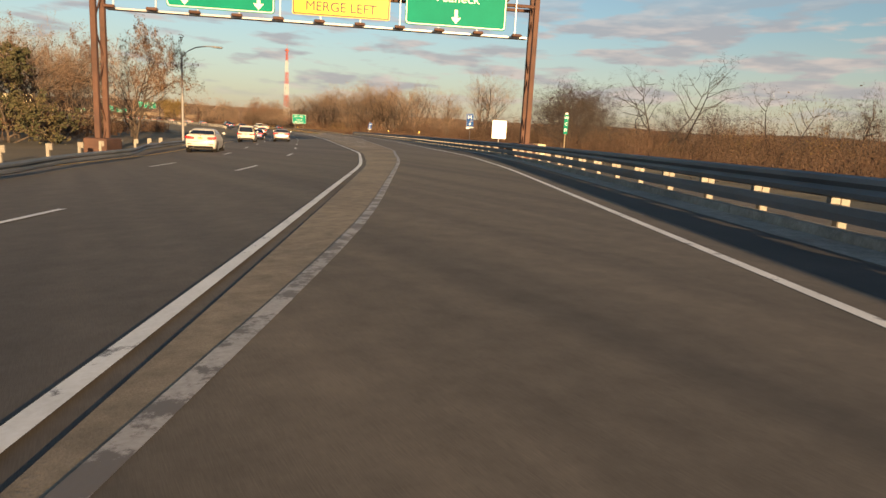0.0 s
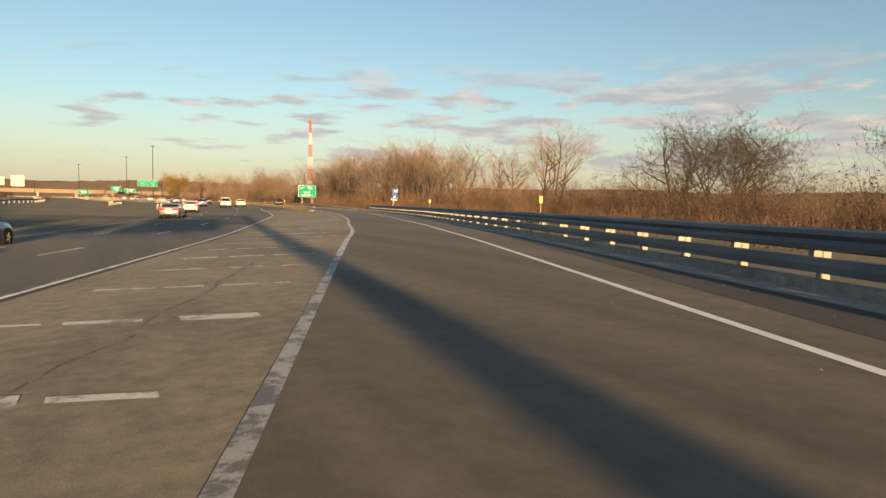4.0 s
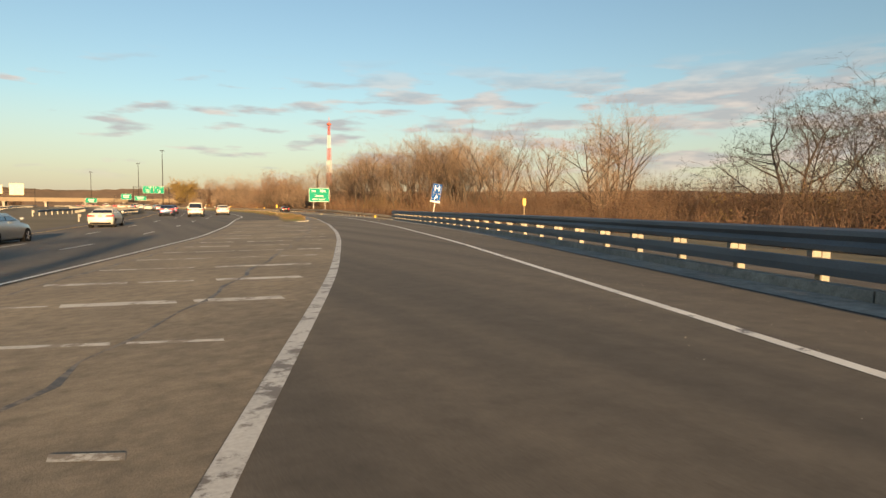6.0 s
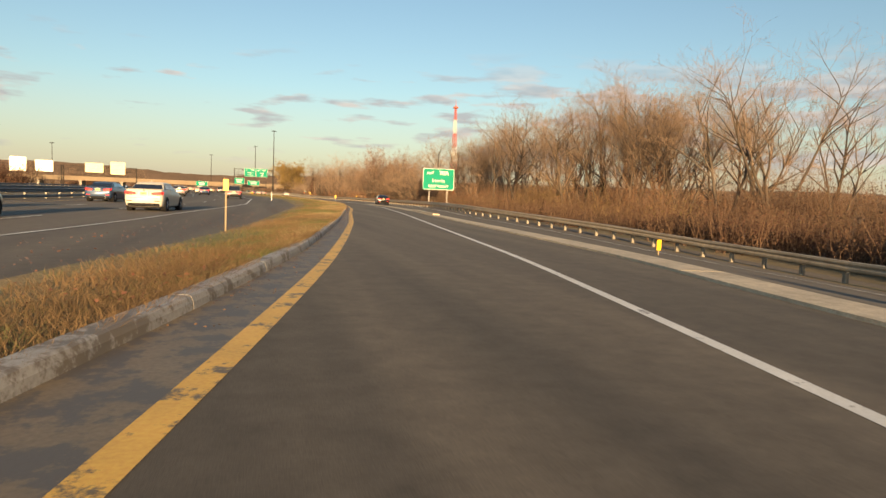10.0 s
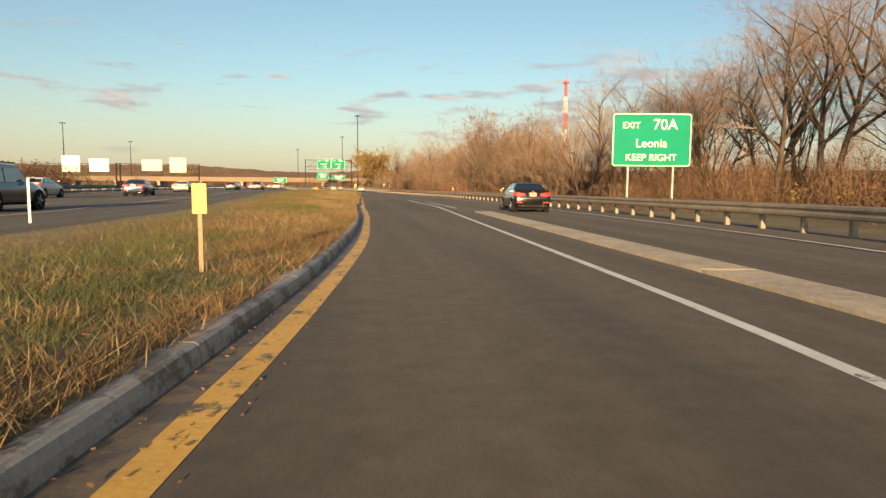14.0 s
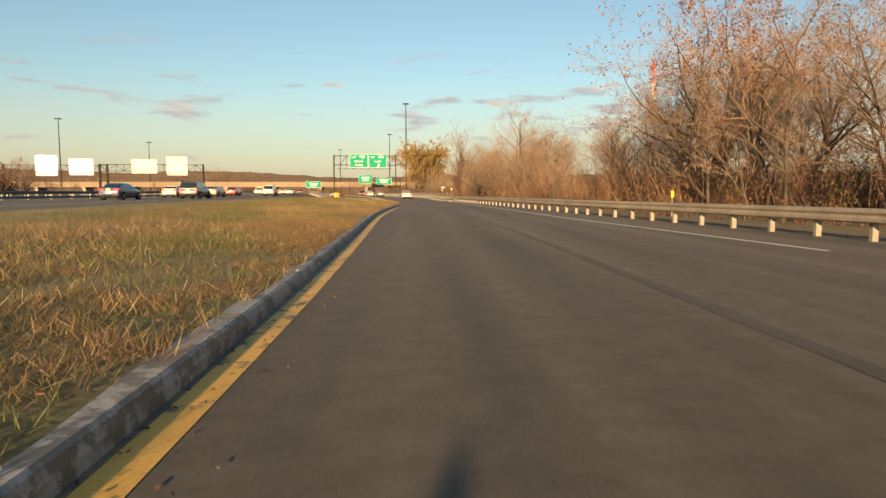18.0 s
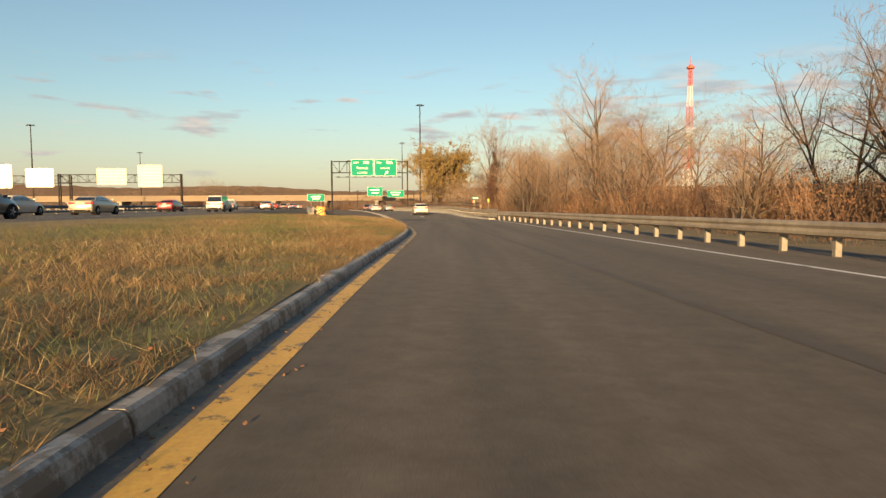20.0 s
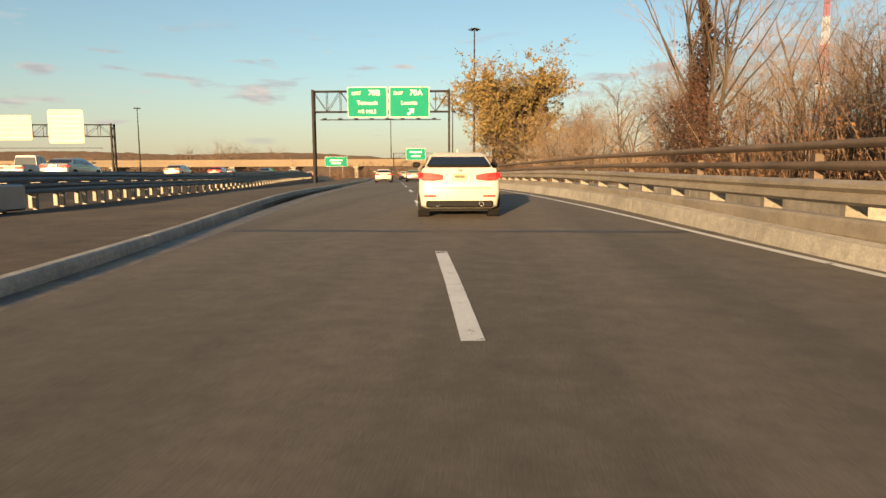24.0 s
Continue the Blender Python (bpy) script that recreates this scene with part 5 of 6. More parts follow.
            part("reflector", Mesh().box((s * hw * 0.70, 0.008, g + 0.29), (0.26, 0.05, 0.045)), TAIL, c)
    # rear details
    part("bumper_insert", Mesh().bevel_box((0, 0.06, g + 0.12), (W * 0.80, 0.16, 0.15), 0.03), TRIM, c, "black lower bumper insert")
    plate = part("number_plate", Mesh().box((0, -0.012, deck - 0.205), (0.31, 0.02, 0.16)), PLATE, c, "yellowish number plate with dark bars")
    part("bar", Mesh().box((0, -0.026, deck - 0.20), (0.22, 0.006, 0.06)), PLATE_INK, plate)
    if detail:
        part("number_plate_recess", Mesh().box((0, -0.002, deck - 0.205), (0.46, 0.02, 0.21)), paint, c)
        part("boot_seam", Mesh().box((0, -0.006, deck * 0.60), (W * 0.74, 0.012, 0.012)), TRIM, c)
        part("badge", Mesh().tube((0, 0.06, deck - 0.06), (0, -0.012, deck - 0.065), 0.038, n=12), CHROME, c)
        part("antenna_fin", Mesh().loft([[(-0.02, r0 + 0.18, top - 0.03), (0.02, r0 + 0.18, top - 0.03), (0.008, r0 + 0.22, top + 0.06), (-0.008, r0 + 0.22, top + 0.06)], [(-0.03, r0 + 0.38, top - 0.03), (0.03, r0 + 0.38, top - 0.03), (0.012, r0 + 0.30, top + 0.045), (-0.012, r0 + 0.30, top + 0.045)]]), paint, c)
        part("shut_line", Mesh().box((0, 0.13, deck + 0.004), (W * 0.70, 0.012, 0.012)), TRIM, c)
    for s in (-1, 1):
        ex = part("exhaust", Mesh().tube((s * 0.47, -0.02, g + 0.12), (s * 0.47, 0.18, g + 0.12), 0.052, n=12), CHROME if detail else TRIM, c, "chrome exhaust tip")
        part("exhaust_bore", Mesh().tube((s * 0.47, -0.024, g + 0.12), (s * 0.47, 0.0, g + 0.12), 0.038, n=12), TRIM, ex)
    if sport:
        part("lip_spoiler", Mesh().loft([[(x, 0.10 + 0.02 * abs(x), deck + 0.0), (x, 0.06 + 0.02 * abs(x), deck + 0.05), (x, 0.09 + 0.02 * abs(x), deck + 0.06), (x, 0.22, deck + 0.005)] for x in (-hw * 0.74, -hw * 0.4, 0, hw * 0.4, hw * 0.74)]), TRIM, c, "black lip spoiler")
    if kind == "pickup":
        part("bed", Mesh().box((0, rw / 2 + 0.05, deck + 0.02), (W * 0.78, rw - 0.25, 0.03)), TRIM, c)
    if kind == "suv":
        for s in (-1, 1):
            part("roof_rail", Mesh().tube((s * tt * 0.9, r0, top + 0.03), (s * tt * 0.9, r1, top + 0.03), 0.02, n=6), TRIM, c)
    part("underbody", Mesh().box((0, L / 2, g - 0.02), (W * 0.72, L * 0.86, 0.06)), TRIM, c)
    return c


def place(c, x, y, deg=0.0, z=None):
    c.matrix_world = pose(x, y, bank(x, y) if z is None else z, 0, 0, deg)
    return c


def heading(f, y):
    return math.degrees(math.atan2(-(f(y + 2) - f(y - 2)), 4.0))


white = car("sedan", "white sports sedan with dark rear glass and twin exhausts", CAR_WHITE, H=1.48, detail=True, sport=True)
place(white, -3.4, 182.8, 5.5)
black = car("sedan", "black sedan in the outer lane of the ramp", CAR_BLACK, detail=True)
place(black, 7.5, 29.5, -3.0)

KINDS = {
    "white_sedan": car("sedan", "white sedan on the highway", CAR_WHITE, group="highway traffic"),
    "grey_suv": car("suv", "dark grey sport utility car on the highway", CAR_GREY, "suv", 4.75, 1.93, 1.72, group="highway traffic"),
    "white_suv": car("suv", "pale boxy sport utility car on the highway", CAR_WHITE, "suv", 4.5, 1.88, 1.80, group="highway traffic"),
    "silver_sedan": car("sedan", "silver sedan on the highway", CAR_SILVER, L=4.7, group="highway traffic"),
    "dark_sedan": car("sedan", "dark blue sedan on the highway", CAR_BLUE, L=4.8, group="highway traffic"),
    "red_sedan": car("sedan", "dark red sedan on the highway", CAR_RED, L=4.5, group="highway traffic"),
    "beige_sedan": car("sedan", "beige sedan on the highway", CAR_BEIGE, L=4.7, group="highway traffic"),
    "pickup": car("pickup_truck", "white pickup truck on the highway", CAR_WHITE, "pickup", 5.4, 1.98, 1.85, group="highway traffic"),
}
# which car, lane (metres left of the highway's edge line), y
TRAFFIC = [("white_sedan", 9.2, -181), ("white_suv", 9.2, -150), ("silver_sedan", 5.5, -148), ("dark_sedan", 9.2, -135), ("silver_sedan", 9.2, -98), ("white_sedan", 9.2, -76), ("white_suv", 5.5, -44), ("dark_sedan", 9.2, -38), ("white_sedan", 1.9, -32),
           ("dark_sedan", 9.2, -16), ("silver_sedan", 9.2, 28), ("white_sedan", 9.2, 46), ("grey_suv", 2.2, 22), ("dark_sedan", 5.5, 58), ("white_sedan", 5.5, 84), ("beige_sedan", 9.2, 100), ("dark_sedan", 5.5, 122), ("grey_suv", 2.0, 131), ("beige_sedan", 5.5, 150), ("white_sedan", 9.2, 146), ("red_sedan", 9.2, 178), ("white_suv", 1.9, 172),
           ("silver_sedan", 1.9, 206), ("pickup", 9.2, 214), ("beige_sedan", 5.5, 236), ("red_sedan", 5.5, 252), ("dark_sedan", 1.9, 268), ("white_sedan", 9.2, 275), ("grey_suv", 5.5, 292), ("silver_sedan", 1.9, 305), ("white_suv", 5.5, 330), ("dark_sedan", 9.2, 322), ("white_sedan", 1.9, 345)]
used = set()
for kind, d, y in TRAFFIC:
    x, yy = away(MAIN_RIGHT, y, -d)
    deg = heading(MAIN_RIGHT, y)
    m = pose(x, yy, bank(x, yy), 0, 0, deg)
    if kind in used:
        copy_thing(KINDS[kind], m)
    else:
        used.add(kind)
        KINDS[kind].matrix_world = m
for kind, d, y in (("white_sedan", 1.8, 236), ("dark_sedan", 1.9, 249), ("silver_sedan", 5.3, 244), ("grey_suv", 1.8, 268), ("white_sedan", 5.3, 276)):
    x, yy = away(OWN_LEFT, y, d)
    copy_thing(KINDS[kind], pose(x, yy, bank(x, yy), 0, 0, heading(OWN_LEFT, y)))


# ---- trees and undergrowth ----
def prisms(segs, sides):
    """Vertices and faces of many tapered prisms at once. segs: rows of p, q, r0, r1."""
    s = np.array(segs, float)
    p, q, r0, r1 = s[:, :3], s[:, 3:6], s[:, 6], s[:, 7]
    d = q - p
    d /= np.maximum(np.linalg.norm(d, axis=1, keepdims=True), 1e-6)
    up = np.where(np.abs(d[:, 2:3]) > 0.9, np.array([[1.0, 0, 0]]), np.array([[0, 0, 1.0]]))
    a = np.cross(d, up)
    a /= np.linalg.norm(a, axis=1, keepdims=True)
    b = np.cross(d, a)
    ang = np.arange(sides) * 2 * np.pi / sides
    ring = np.cos(ang)[None, :, None] * a[:, None] + np.sin(ang)[None, :, None] * b[:, None]
    v = np.concatenate([p[:, None] + ring * r0[:, None, None], q[:, None] + ring * r1[:, None, None]], axis=1).reshape(-1, 3)
    k = np.arange(sides)
    quad = np.stack([k, (k + 1) % sides, sides + (k + 1) % sides, sides + k], 1)
    f = (quad[None] + (np.arange(len(s)) * 2 * sides)[:, None, None]).reshape(-1, 4)
    return v, f


def raw_mesh(name, v, f, mat):
    me = bpy.data.meshes.new(name)
    me.vertices.add(len(v))
    me.vertices.foreach_set("co", np.ascontiguousarray(v, dtype=np.float32).ravel())
    n = f.shape[1]
    me.loops.add(f.size)
    me.loops.foreach_set("vertex_index", f.astype(np.int32).ravel())
    me.polygons.add(len(f))
    me.polygons.foreach_set("loop_start", np.arange(0, f.size, n, dtype=np.int32))
    me.materials.append(mat)
    me.update(calc_edges=True)
    return me


def grow(seed, height, forks=2, spread=0.5, dense=1.0, lean=0.0, low=0.3, crook=1.0, open_up=0.34, depth=4):
    """Segments of a bare tree: thick (trunk, limbs) and thin (twigs)."""
    rnd = random.Random(seed)
    thick, thin = [], []

    def branch(p, d, length, r, level):
        n = (6, 5, 3, 2, 1)[level]
        pts = [p]
        dirs = d.copy()
        wob = (0.07, 0.15, 0.2, 0.24, 0.28)[level]
        fade = 0.9 if level < 2 else 0.7
        for i in range(n):
            dirs = dirs + Vector((rnd.gauss(0, wob * crook), rnd.gauss(0, wob * crook), rnd.gauss(0.03, 0.05)))
            dirs.normalize()
            pts.append(pts[-1] + dirs * length / n)
        for i in range(n):
            ra, rb = r * (1 - fade * i / n), r * (1 - fade * (i + 1) / n)
            (thick if level < 2 else thin).append((*pts[i], *pts[i + 1], ra, rb))
        if level >= depth:
            return
        kids = (int(9 * dense + 3), int(6 * dense + 2), int(6 * dense + 1), int(2.6 * dense + 1))[level]
        for k in range(kids):
            t = rnd.uniform(low, 1.0) if level == 0 else rnd.uniform(0.25, 1.0)
            i = min(n - 1, int(t * n))
            base = pts[i].lerp(pts[i + 1], t * n - i)
            axis = (pts[i + 1] - pts[i]).normalized()
            side = axis.orthogonal().normalized()
            side.rotate(Matrix.Rotation(rnd.uniform(0, 2 * math.pi), 3, axis))
            out = (axis * (1.0 - spread * 0.5) + side * (spread + rnd.uniform(0, 0.4)) + Vector((0, 0, 0.12))).normalized()
            shrink = (0.66 - 0.36 * t) if level == 0 else rnd.uniform(0.34, 0.58)
            branch(base, out, length * shrink * rnd.uniform(0.8, 1.2), max(0.0105, r * (1 - 0.7 * t) * (0.62, 0.5, 0.52, 0.6)[level]), level + 1)

    for k in range(forks):
        d = Vector((rnd.gauss(0, 0.09) + lean, rnd.gauss(0, 0.09), 1)).normalized() if forks == 1 else Vector((open_up * math.cos(k * 2.4 + seed), open_up * math.sin(k * 2.4 + seed), 1)).normalized()
        branch(Vector((0.12 * k, 0, -0.6)), d, height * rnd.uniform(0.78, 0.95), height * 0.0185 / (forks ** 0.4), 0)
    return thick, thin


reach = {}                            # height of each kind of tree


def tree(seed, height, label, forks=1, spread=0.5, dense=1.0, low=0.3, leaves=None, leaf_n=0, leaf_size=0.16, crook=1.0, open_up=0.34, depth=4):
    thick, thin = grow(seed, height, forks, spread, dense, low=low, crook=crook, open_up=open_up, depth=depth)
    reach[seed] = max(max(r[2], r[5]) for r in thin)
    t = thing("tree", label, "tree", "roadside woods")
    v, f = prisms(thick, 6)
    part("trunk", raw_mesh("trunk", v, f, BARK), None, t)
    v, f = prisms(thin, 3)
    crown = part("crown", raw_mesh("crown", v, f, TWIG), None, t)
    if leaves:
        rs = np.random.RandomState(seed)
        s = np.array(thin)
        pick = s[rs.randint(0, len(s), leaf_n)]
        c = pick[:, :3] + (pick[:, 3:6] - pick[:, :3]) * rs.rand(leaf_n, 1) + rs.normal(0, 0.12, (leaf_n, 3))
        v, f = leaf_cloud(c, leaf_size, rs)
        part("leaves", raw_mesh("leaves", v, f, leaves), None, t)
    return t


def leaf_cloud(c, size, rs, tall=1.0):
    n = len(c)
    a = rs.normal(0, 1, (n, 3))
    a /= np.linalg.norm(a, axis=1, keepdims=True)
    b = np.cross(a, rs.normal(0, 1, (n, 3)))
    b /= np.maximum(np.linalg.norm(b, axis=1, keepdims=True), 1e-6)
    k = size * rs.uniform(0.5, 1.3, (n, 1))
    v = np.stack([c - a * k, c + b * k * 0.6, c + a * k * tall, c - b * k * 0.6], 1).reshape(-1, 3)
    return v, np.arange(4 * n).reshape(-1, 4)


BARE = "bare leafless tree with fine upright branches, lit warm by low sun"
CROOKED = "bare crooked tree with twisting limbs at the wood's edge"
TREES = [tree(11, 19, BARE, 1, 0.62, 1.0), tree(12, 21, BARE, 2, 0.55, 0.85), tree(13, 16, BARE, 1, 0.75, 1.1), tree(14, 22, "tall bare tree whose limbs fan out like a vase", 4, 0.42, 0.62, 0.45, open_up=0.42), tree(15, 14, BARE, 2, 0.7, 0.95), tree(16, 22, BARE, 1, 0.55, 0.9, 0.4),
         tree(17, 12, CROOKED, 2, 0.8, 0.45, 0.45, crook=1.9, open_up=0.30), tree(18, 16, CROOKED, 1, 0.85, 0.75, 0.35, crook=1.7), tree(19, 13, "dark bare tree with a wide dense crown", 5, 0.7, 0.72, 0.3, crook=1.3, open_up=0.75),
         tree(20, 9, "slender bare sapling among the undergrowth", 3, 0.5, 0.5, 0.25, open_up=0.22), tree(21, 12, "slender leaning bare tree at the wood's edge", 2, 0.45, 0.5, 0.35, open_up=0.3),
         tree(22, 15, BARE, 1, 0.7, 0.8, depth=3), tree(23, 18, BARE, 2, 0.6, 0.7, depth=3)]
for k in (6, 7, 8):                        # the darker kinds
    for q in TREES[k].children:
        q.data.materials[0] = BARK_DARK
for i, t in enumerate(TREES):
    t.matrix_world = pose(120 + 9 * i, 150, -2.0)
TOPS = [reach[11 + i] for i in range(13)]
rnd = random.Random(21)


def wood(x, y, top, k=None, z=-1.4, wide=1.0, far=None):
    """A tree of the wood at x, y that reaches up to the height top."""
    k = rnd.choice((0, 1, 2, 5, 10, 5, 0)) if k is None else k
    s = (top - z) / TOPS[k]
    if far is not None:
        far.append((k, pose(x, y, z, 0, 0, rnd.uniform(0, 360)) @ Matrix.Scale(s, 4)))
        return
    c = copy_thing(TREES[k], pose(x, y, z, rnd.gauss(0, 2), rnd.gauss(0, 2), rnd.uniform(0, 360)))
    c.scale = (s * wide * rnd.uniform(0.92, 1.08),) * 2 + (s,)


# the wood's edge follows the guardrail; it is tallest beside the exit sign and falls off further on
def edge_top(off, y):
    return (8.0 + 0.5 * off) if y < 118 else (5.6 + 0.44 * off)


for i in range(98):
    y = rnd.uniform(-4, 325)
    off = 8 + max(0, 24 - (y + 5) * 0.42) + rnd.uniform(0, 1) ** 1.3 * 34
    if 47 < y < 84 and i % 5 < 2:
        continue
    if 14 < y < 47 and off < 16:            # clear ground before the exit sign
        continue
    wood(RAIL_B(y) + off, y, min(22, edge_top(off, y)) * rnd.uniform(0.75, 1.05))
# saplings in front of it
for i in range(46):
    y = rnd.uniform(20, 240)
    off = 5.5 + rnd.uniform(0, 7) + max(0, 18 - y * 0.4)
    if 14 < y < 47 and off < 16:
        continue
    wood(RAIL_B(y) + off, y, edge_top(off, y) * rnd.uniform(0.45, 0.85), rnd.choice((9, 10, 9)), -1.2)
# the far corner of the wood, seen across the marsh
for i in range(24):
    a = rnd.uniform(0, 1)
    wood(34 + a * 22 + rnd.uniform(-7, 7), 12 + rnd.uniform(-6, 75), rnd.uniform(16, 23.5), rnd.choice((0, 1, 3, 5, 3)))
# single trees seen against the sky on the way: x, y, kind, height of the top
for x, y, k, top in ((49.8, 21.0, 5, 16.0), (73.7, -12.6, 0, 25.0), (78.8, -54.9, 7, 22.5), (33.0, -56.2, 2, 13.8), (26.0, -66.0, 9, 7.0), (41, -98, 7, 15.0), (47, -92, 8, 15.5), (52, -88, 8, 15.5), (58, -84, 7, 15), (9.6, -153.2, 6, 13.6), (14.3, -154.3, 6, 13.0), (21, -150, 8, 10), (-4, -150, 8, 8.8), (0, -146, 8, 8.5), (5, -143, 8, 8.2), (24, -138, 7, 9), (10.3, -170.5, 6, 9.8), (9.6, -181, 7, 8.8), (20, -176, 8, 8.5), (3.5, -165, 8, 6.5),
                     (45, 9, 1, 17), (48, 16, 5, 18.5), (41, 18, 0, 16.5), (15.5, 170.9, 1, 16), (18, 165, 0, 12.5), (6.6, 160, 10, 7.2), (9, 182, 9, 8.0), (12, 188, 10, 8.0)):
    wood(x, y, top * 1.1, k, -1.4)
wood(45.2, -6.4, 23.0, 3, -1.4, 1.3)      # the broad vase-shaped tree beyond the marsh
for x, y, k, top in ((74.9, -13.2, 3, 29.0), (72.6, -11.8, 0, 27.0), (79.6, -55.6, 8, 25.0), (78.0, -54.0, 7, 23.5), (44.0, -97.0, 8, 17.0), (50.0, -91.0, 7, 17.0)):
    wood(x, y, top, k, -1.4, 1.12)          # the second stems of the full-crowned trees out in the marsh
# far woods behind, one sheet of trees
FAR = []
for i in range(70):
    x = rnd.uniform(-60, 260)
    wood(x, 360 + rnd.uniform(0, 120) + max(0, 40 - x) * 0.6, rnd.uniform(8, 12) + max(0, x) * 0.05, rnd.choice((11, 12)), far=FAR)
for i in range(46):
    wood(rnd.uniform(90, 240), rnd.uniform(-60, 200), rnd.uniform(9, 15), rnd.choice((11, 12)), far=FAR)
for i in range(34):
    wood(rnd.uniform(-330, -130), rnd.uniform(440, 560), rnd.uniform(9, 14), rnd.choice((11, 12)), far=FAR)
for x, y, top, n in ((-122, 236, 12.5, 9), (-112, 240, 10.5, 7), (-138, 474, 20, 9), (-118, 480, 17, 7)):
    for i in range(n):
        wood(x + rnd.uniform(-16, 16), y + rnd.uniform(-10, 10), top * rnd.uniform(0.75, 1.05), rnd.choice((11, 12)), far=FAR)


def far_woods():
    top = thing("far_woods", "distant bare woods along the horizon", "woods", kind="stuff")
    for name, mat in (("trunk", BARK), ("crown", TWIG)):
        vs, fs, o = [], [], 0
        for k, m in FAR:
            me = next(c for c in TREES[k].children if c.name.startswith(name)).data
            v = np.empty(len(me.vertices) * 3, np.float32)
            me.vertices.foreach_get("co", v)
            f = np.empty(len(me.loops), np.int32)
            me.loops.foreach_get("vertex_index", f)
            a = np.array(m)
            vs.append(v.reshape(-1, 3) @ a[:3, :3].T + a[:3, 3])
            fs.append(f.reshape(-1, 4) + o)
            o += len(me.vertices)
        part(name, raw_mesh(name, np.concatenate(vs), np.concatenate(fs), mat), None, top)


far_woods()
# trees beyond the median at the start
for i in range(26):
    y = rnd.uniform(-190, -120)
    x, yy = away(MAIN_RIGHT, y, -rnd.uniform(24, 46))
    wood(x, yy, rnd.uniform(8, 15), rnd.choice((2, 4, 0, 9)), bank(x, yy) - 0.3)
leafy = tree(43, 12, "tall roadside tree with thin brown leaves beyond the median", 2, 0.6, 0.9, 0.2, BRUSH, 6000, 0.08)
leafy.matrix_world = pose(-60.6, -158.7, -2.2)
leafy.scale = (0.85 * 12 / reach[43], 0.85 * 12 / reach[43], 12 / reach[43])
copy_thing(leafy, pose(-66.5, -152, -2.2, 0, 0, 80))
wood(-66.3, -149, 9.5, 8, -2.2)
wood(-72, -150, 11, 2, -2.2)
wood(-63.5, -138, 10.5, 0, -2.2)
pine = tree(41, 9, "dark green pine among bare trees beyond the median", 1, 1.0, 0.7, 0.15, PINE, 9000, 0.13)
pine.matrix_world = pose(-69.2, -159, -2.2)

gold = tree(31, 14, "tall tree with sparse golden-brown leaves beside the ramp", 2, 0.5, 1.0, 0.2, LEAF_GOLD, 24000, 0.15)
gold.matrix_world = pose(-3.0, 262, -1)
gold.scale = (1.25, 1.25, 1.15)
copy_thing(gold, pose(2.5, 256, -1, 0, 0, 130))
snag = tree(36, 15, "tall tree with upright limbs wrapped in dense dark vines", 4, 0.38, 0.55, 0.4, crook=0.6, open_up=0.13)
_rs = np.random.RandomState(33)
_h = 11.0 * _rs.rand(24000) ** 1.5 - 0.4
_w = 1.15 - 0.085 * _h + 0.28 * np.sin(_h * 1.7) + 0.15 * np.sin(_h * 3.9)
part("vines", raw_mesh("vines", *leaf_cloud(np.c_[_rs.normal(0, 1, (24000, 2)) * np.maximum(_w, 0.12)[:, None] * 0.75 + np.c_[0.35 * np.sin(_h * 0.9), 0.3 * np.cos(_h * 0.7)], _h], 0.055, _rs, 1.5), BRUSH_DARK), None, snag)
snag.matrix_world = pose(7.3, 201.7, -1)
russet = tree(35, 13, "roadside tree still holding clusters of reddish-brown leaves", 2, 0.6, 0.8, 0.35, LEAF_RUSSET, 2600, 0.075, crook=1.4)
russet.matrix_world = pose(22.7, 121.2, -1.2)
copy_thing(russet, pose(26, 112, -1.2, 0, 0, 70))
for x, y, k, a in ((19.2, 114, 1.25, 30), (21.5, 105, 1.2, 160), (18.0, 99, 1.0, 250)):
    copy_thing(russet, pose(x, y, -1.2, 0, 0, a)).scale = (k, k, k)


def brush_patch(name, spots, label, mat, seed, h=2.2, stems=26, leaves=70, leaf=0.10):
    """Tangled shrubs: arching stems and small dead leaves, one sheet of undergrowth."""
    rs = np.random.RandomState(seed)
    n = len(spots)
    c = np.repeat(np.array(spots, float), stems, axis=0)
    hh = h * rs.uniform(0.45, 1.1, (n * stems, 1)) * np.repeat(rs.uniform(0.5, 1.25, (n, 1)), stems, axis=0)
    base = c + np.c_[rs.normal(0, 0.55, (n * stems, 2)), np.zeros(n * stems)]
    tip = base + np.c_[rs.normal(0, 0.55, (n * stems, 2)) * hh * 0.5, hh[:, 0]]
    mid = (base + tip) / 2 + np.c_[rs.normal(0, 0.14, (n * stems, 2)), np.zeros(n * stems)]
    seg = np.concatenate([np.c_[base, mid, np.full((n * stems, 1), 0.022), np.full((n * stems, 1), 0.014)], np.c_[mid, tip, np.full((n * stems, 1), 0.014), np.full((n * stems, 1), 0.005)]])
    v, f = prisms(seg, 3)
    top = thing(name, label, "undergrowth", kind="stuff")
    part("stems", raw_mesh("stems", v, f, TWIG if mat is THICKET else STEM), None, top)
    k = rs.randint(0, n * stems, n * leaves)
    u = rs.rand(n * leaves, 1) ** 0.7
    p = base[k] * (1 - u) + tip[k] * u + rs.normal(0, 0.16, (n * leaves, 3))
    v, f = leaf_cloud(p, leaf, rs, 1.4)
    part("dead_leaves", raw_mesh("dead_leaves", v, f, mat), None, top)
    return top


def brush_spots(n, fx, seed, y0, y1, z=-0.9):
    r = random.Random(seed)
    out = []
    while len(out) < n:
        y = r.uniform(y0, y1)
        out.append((fx(y, r), y, z + r.uniform(-0.1, 0.2)))
    return out


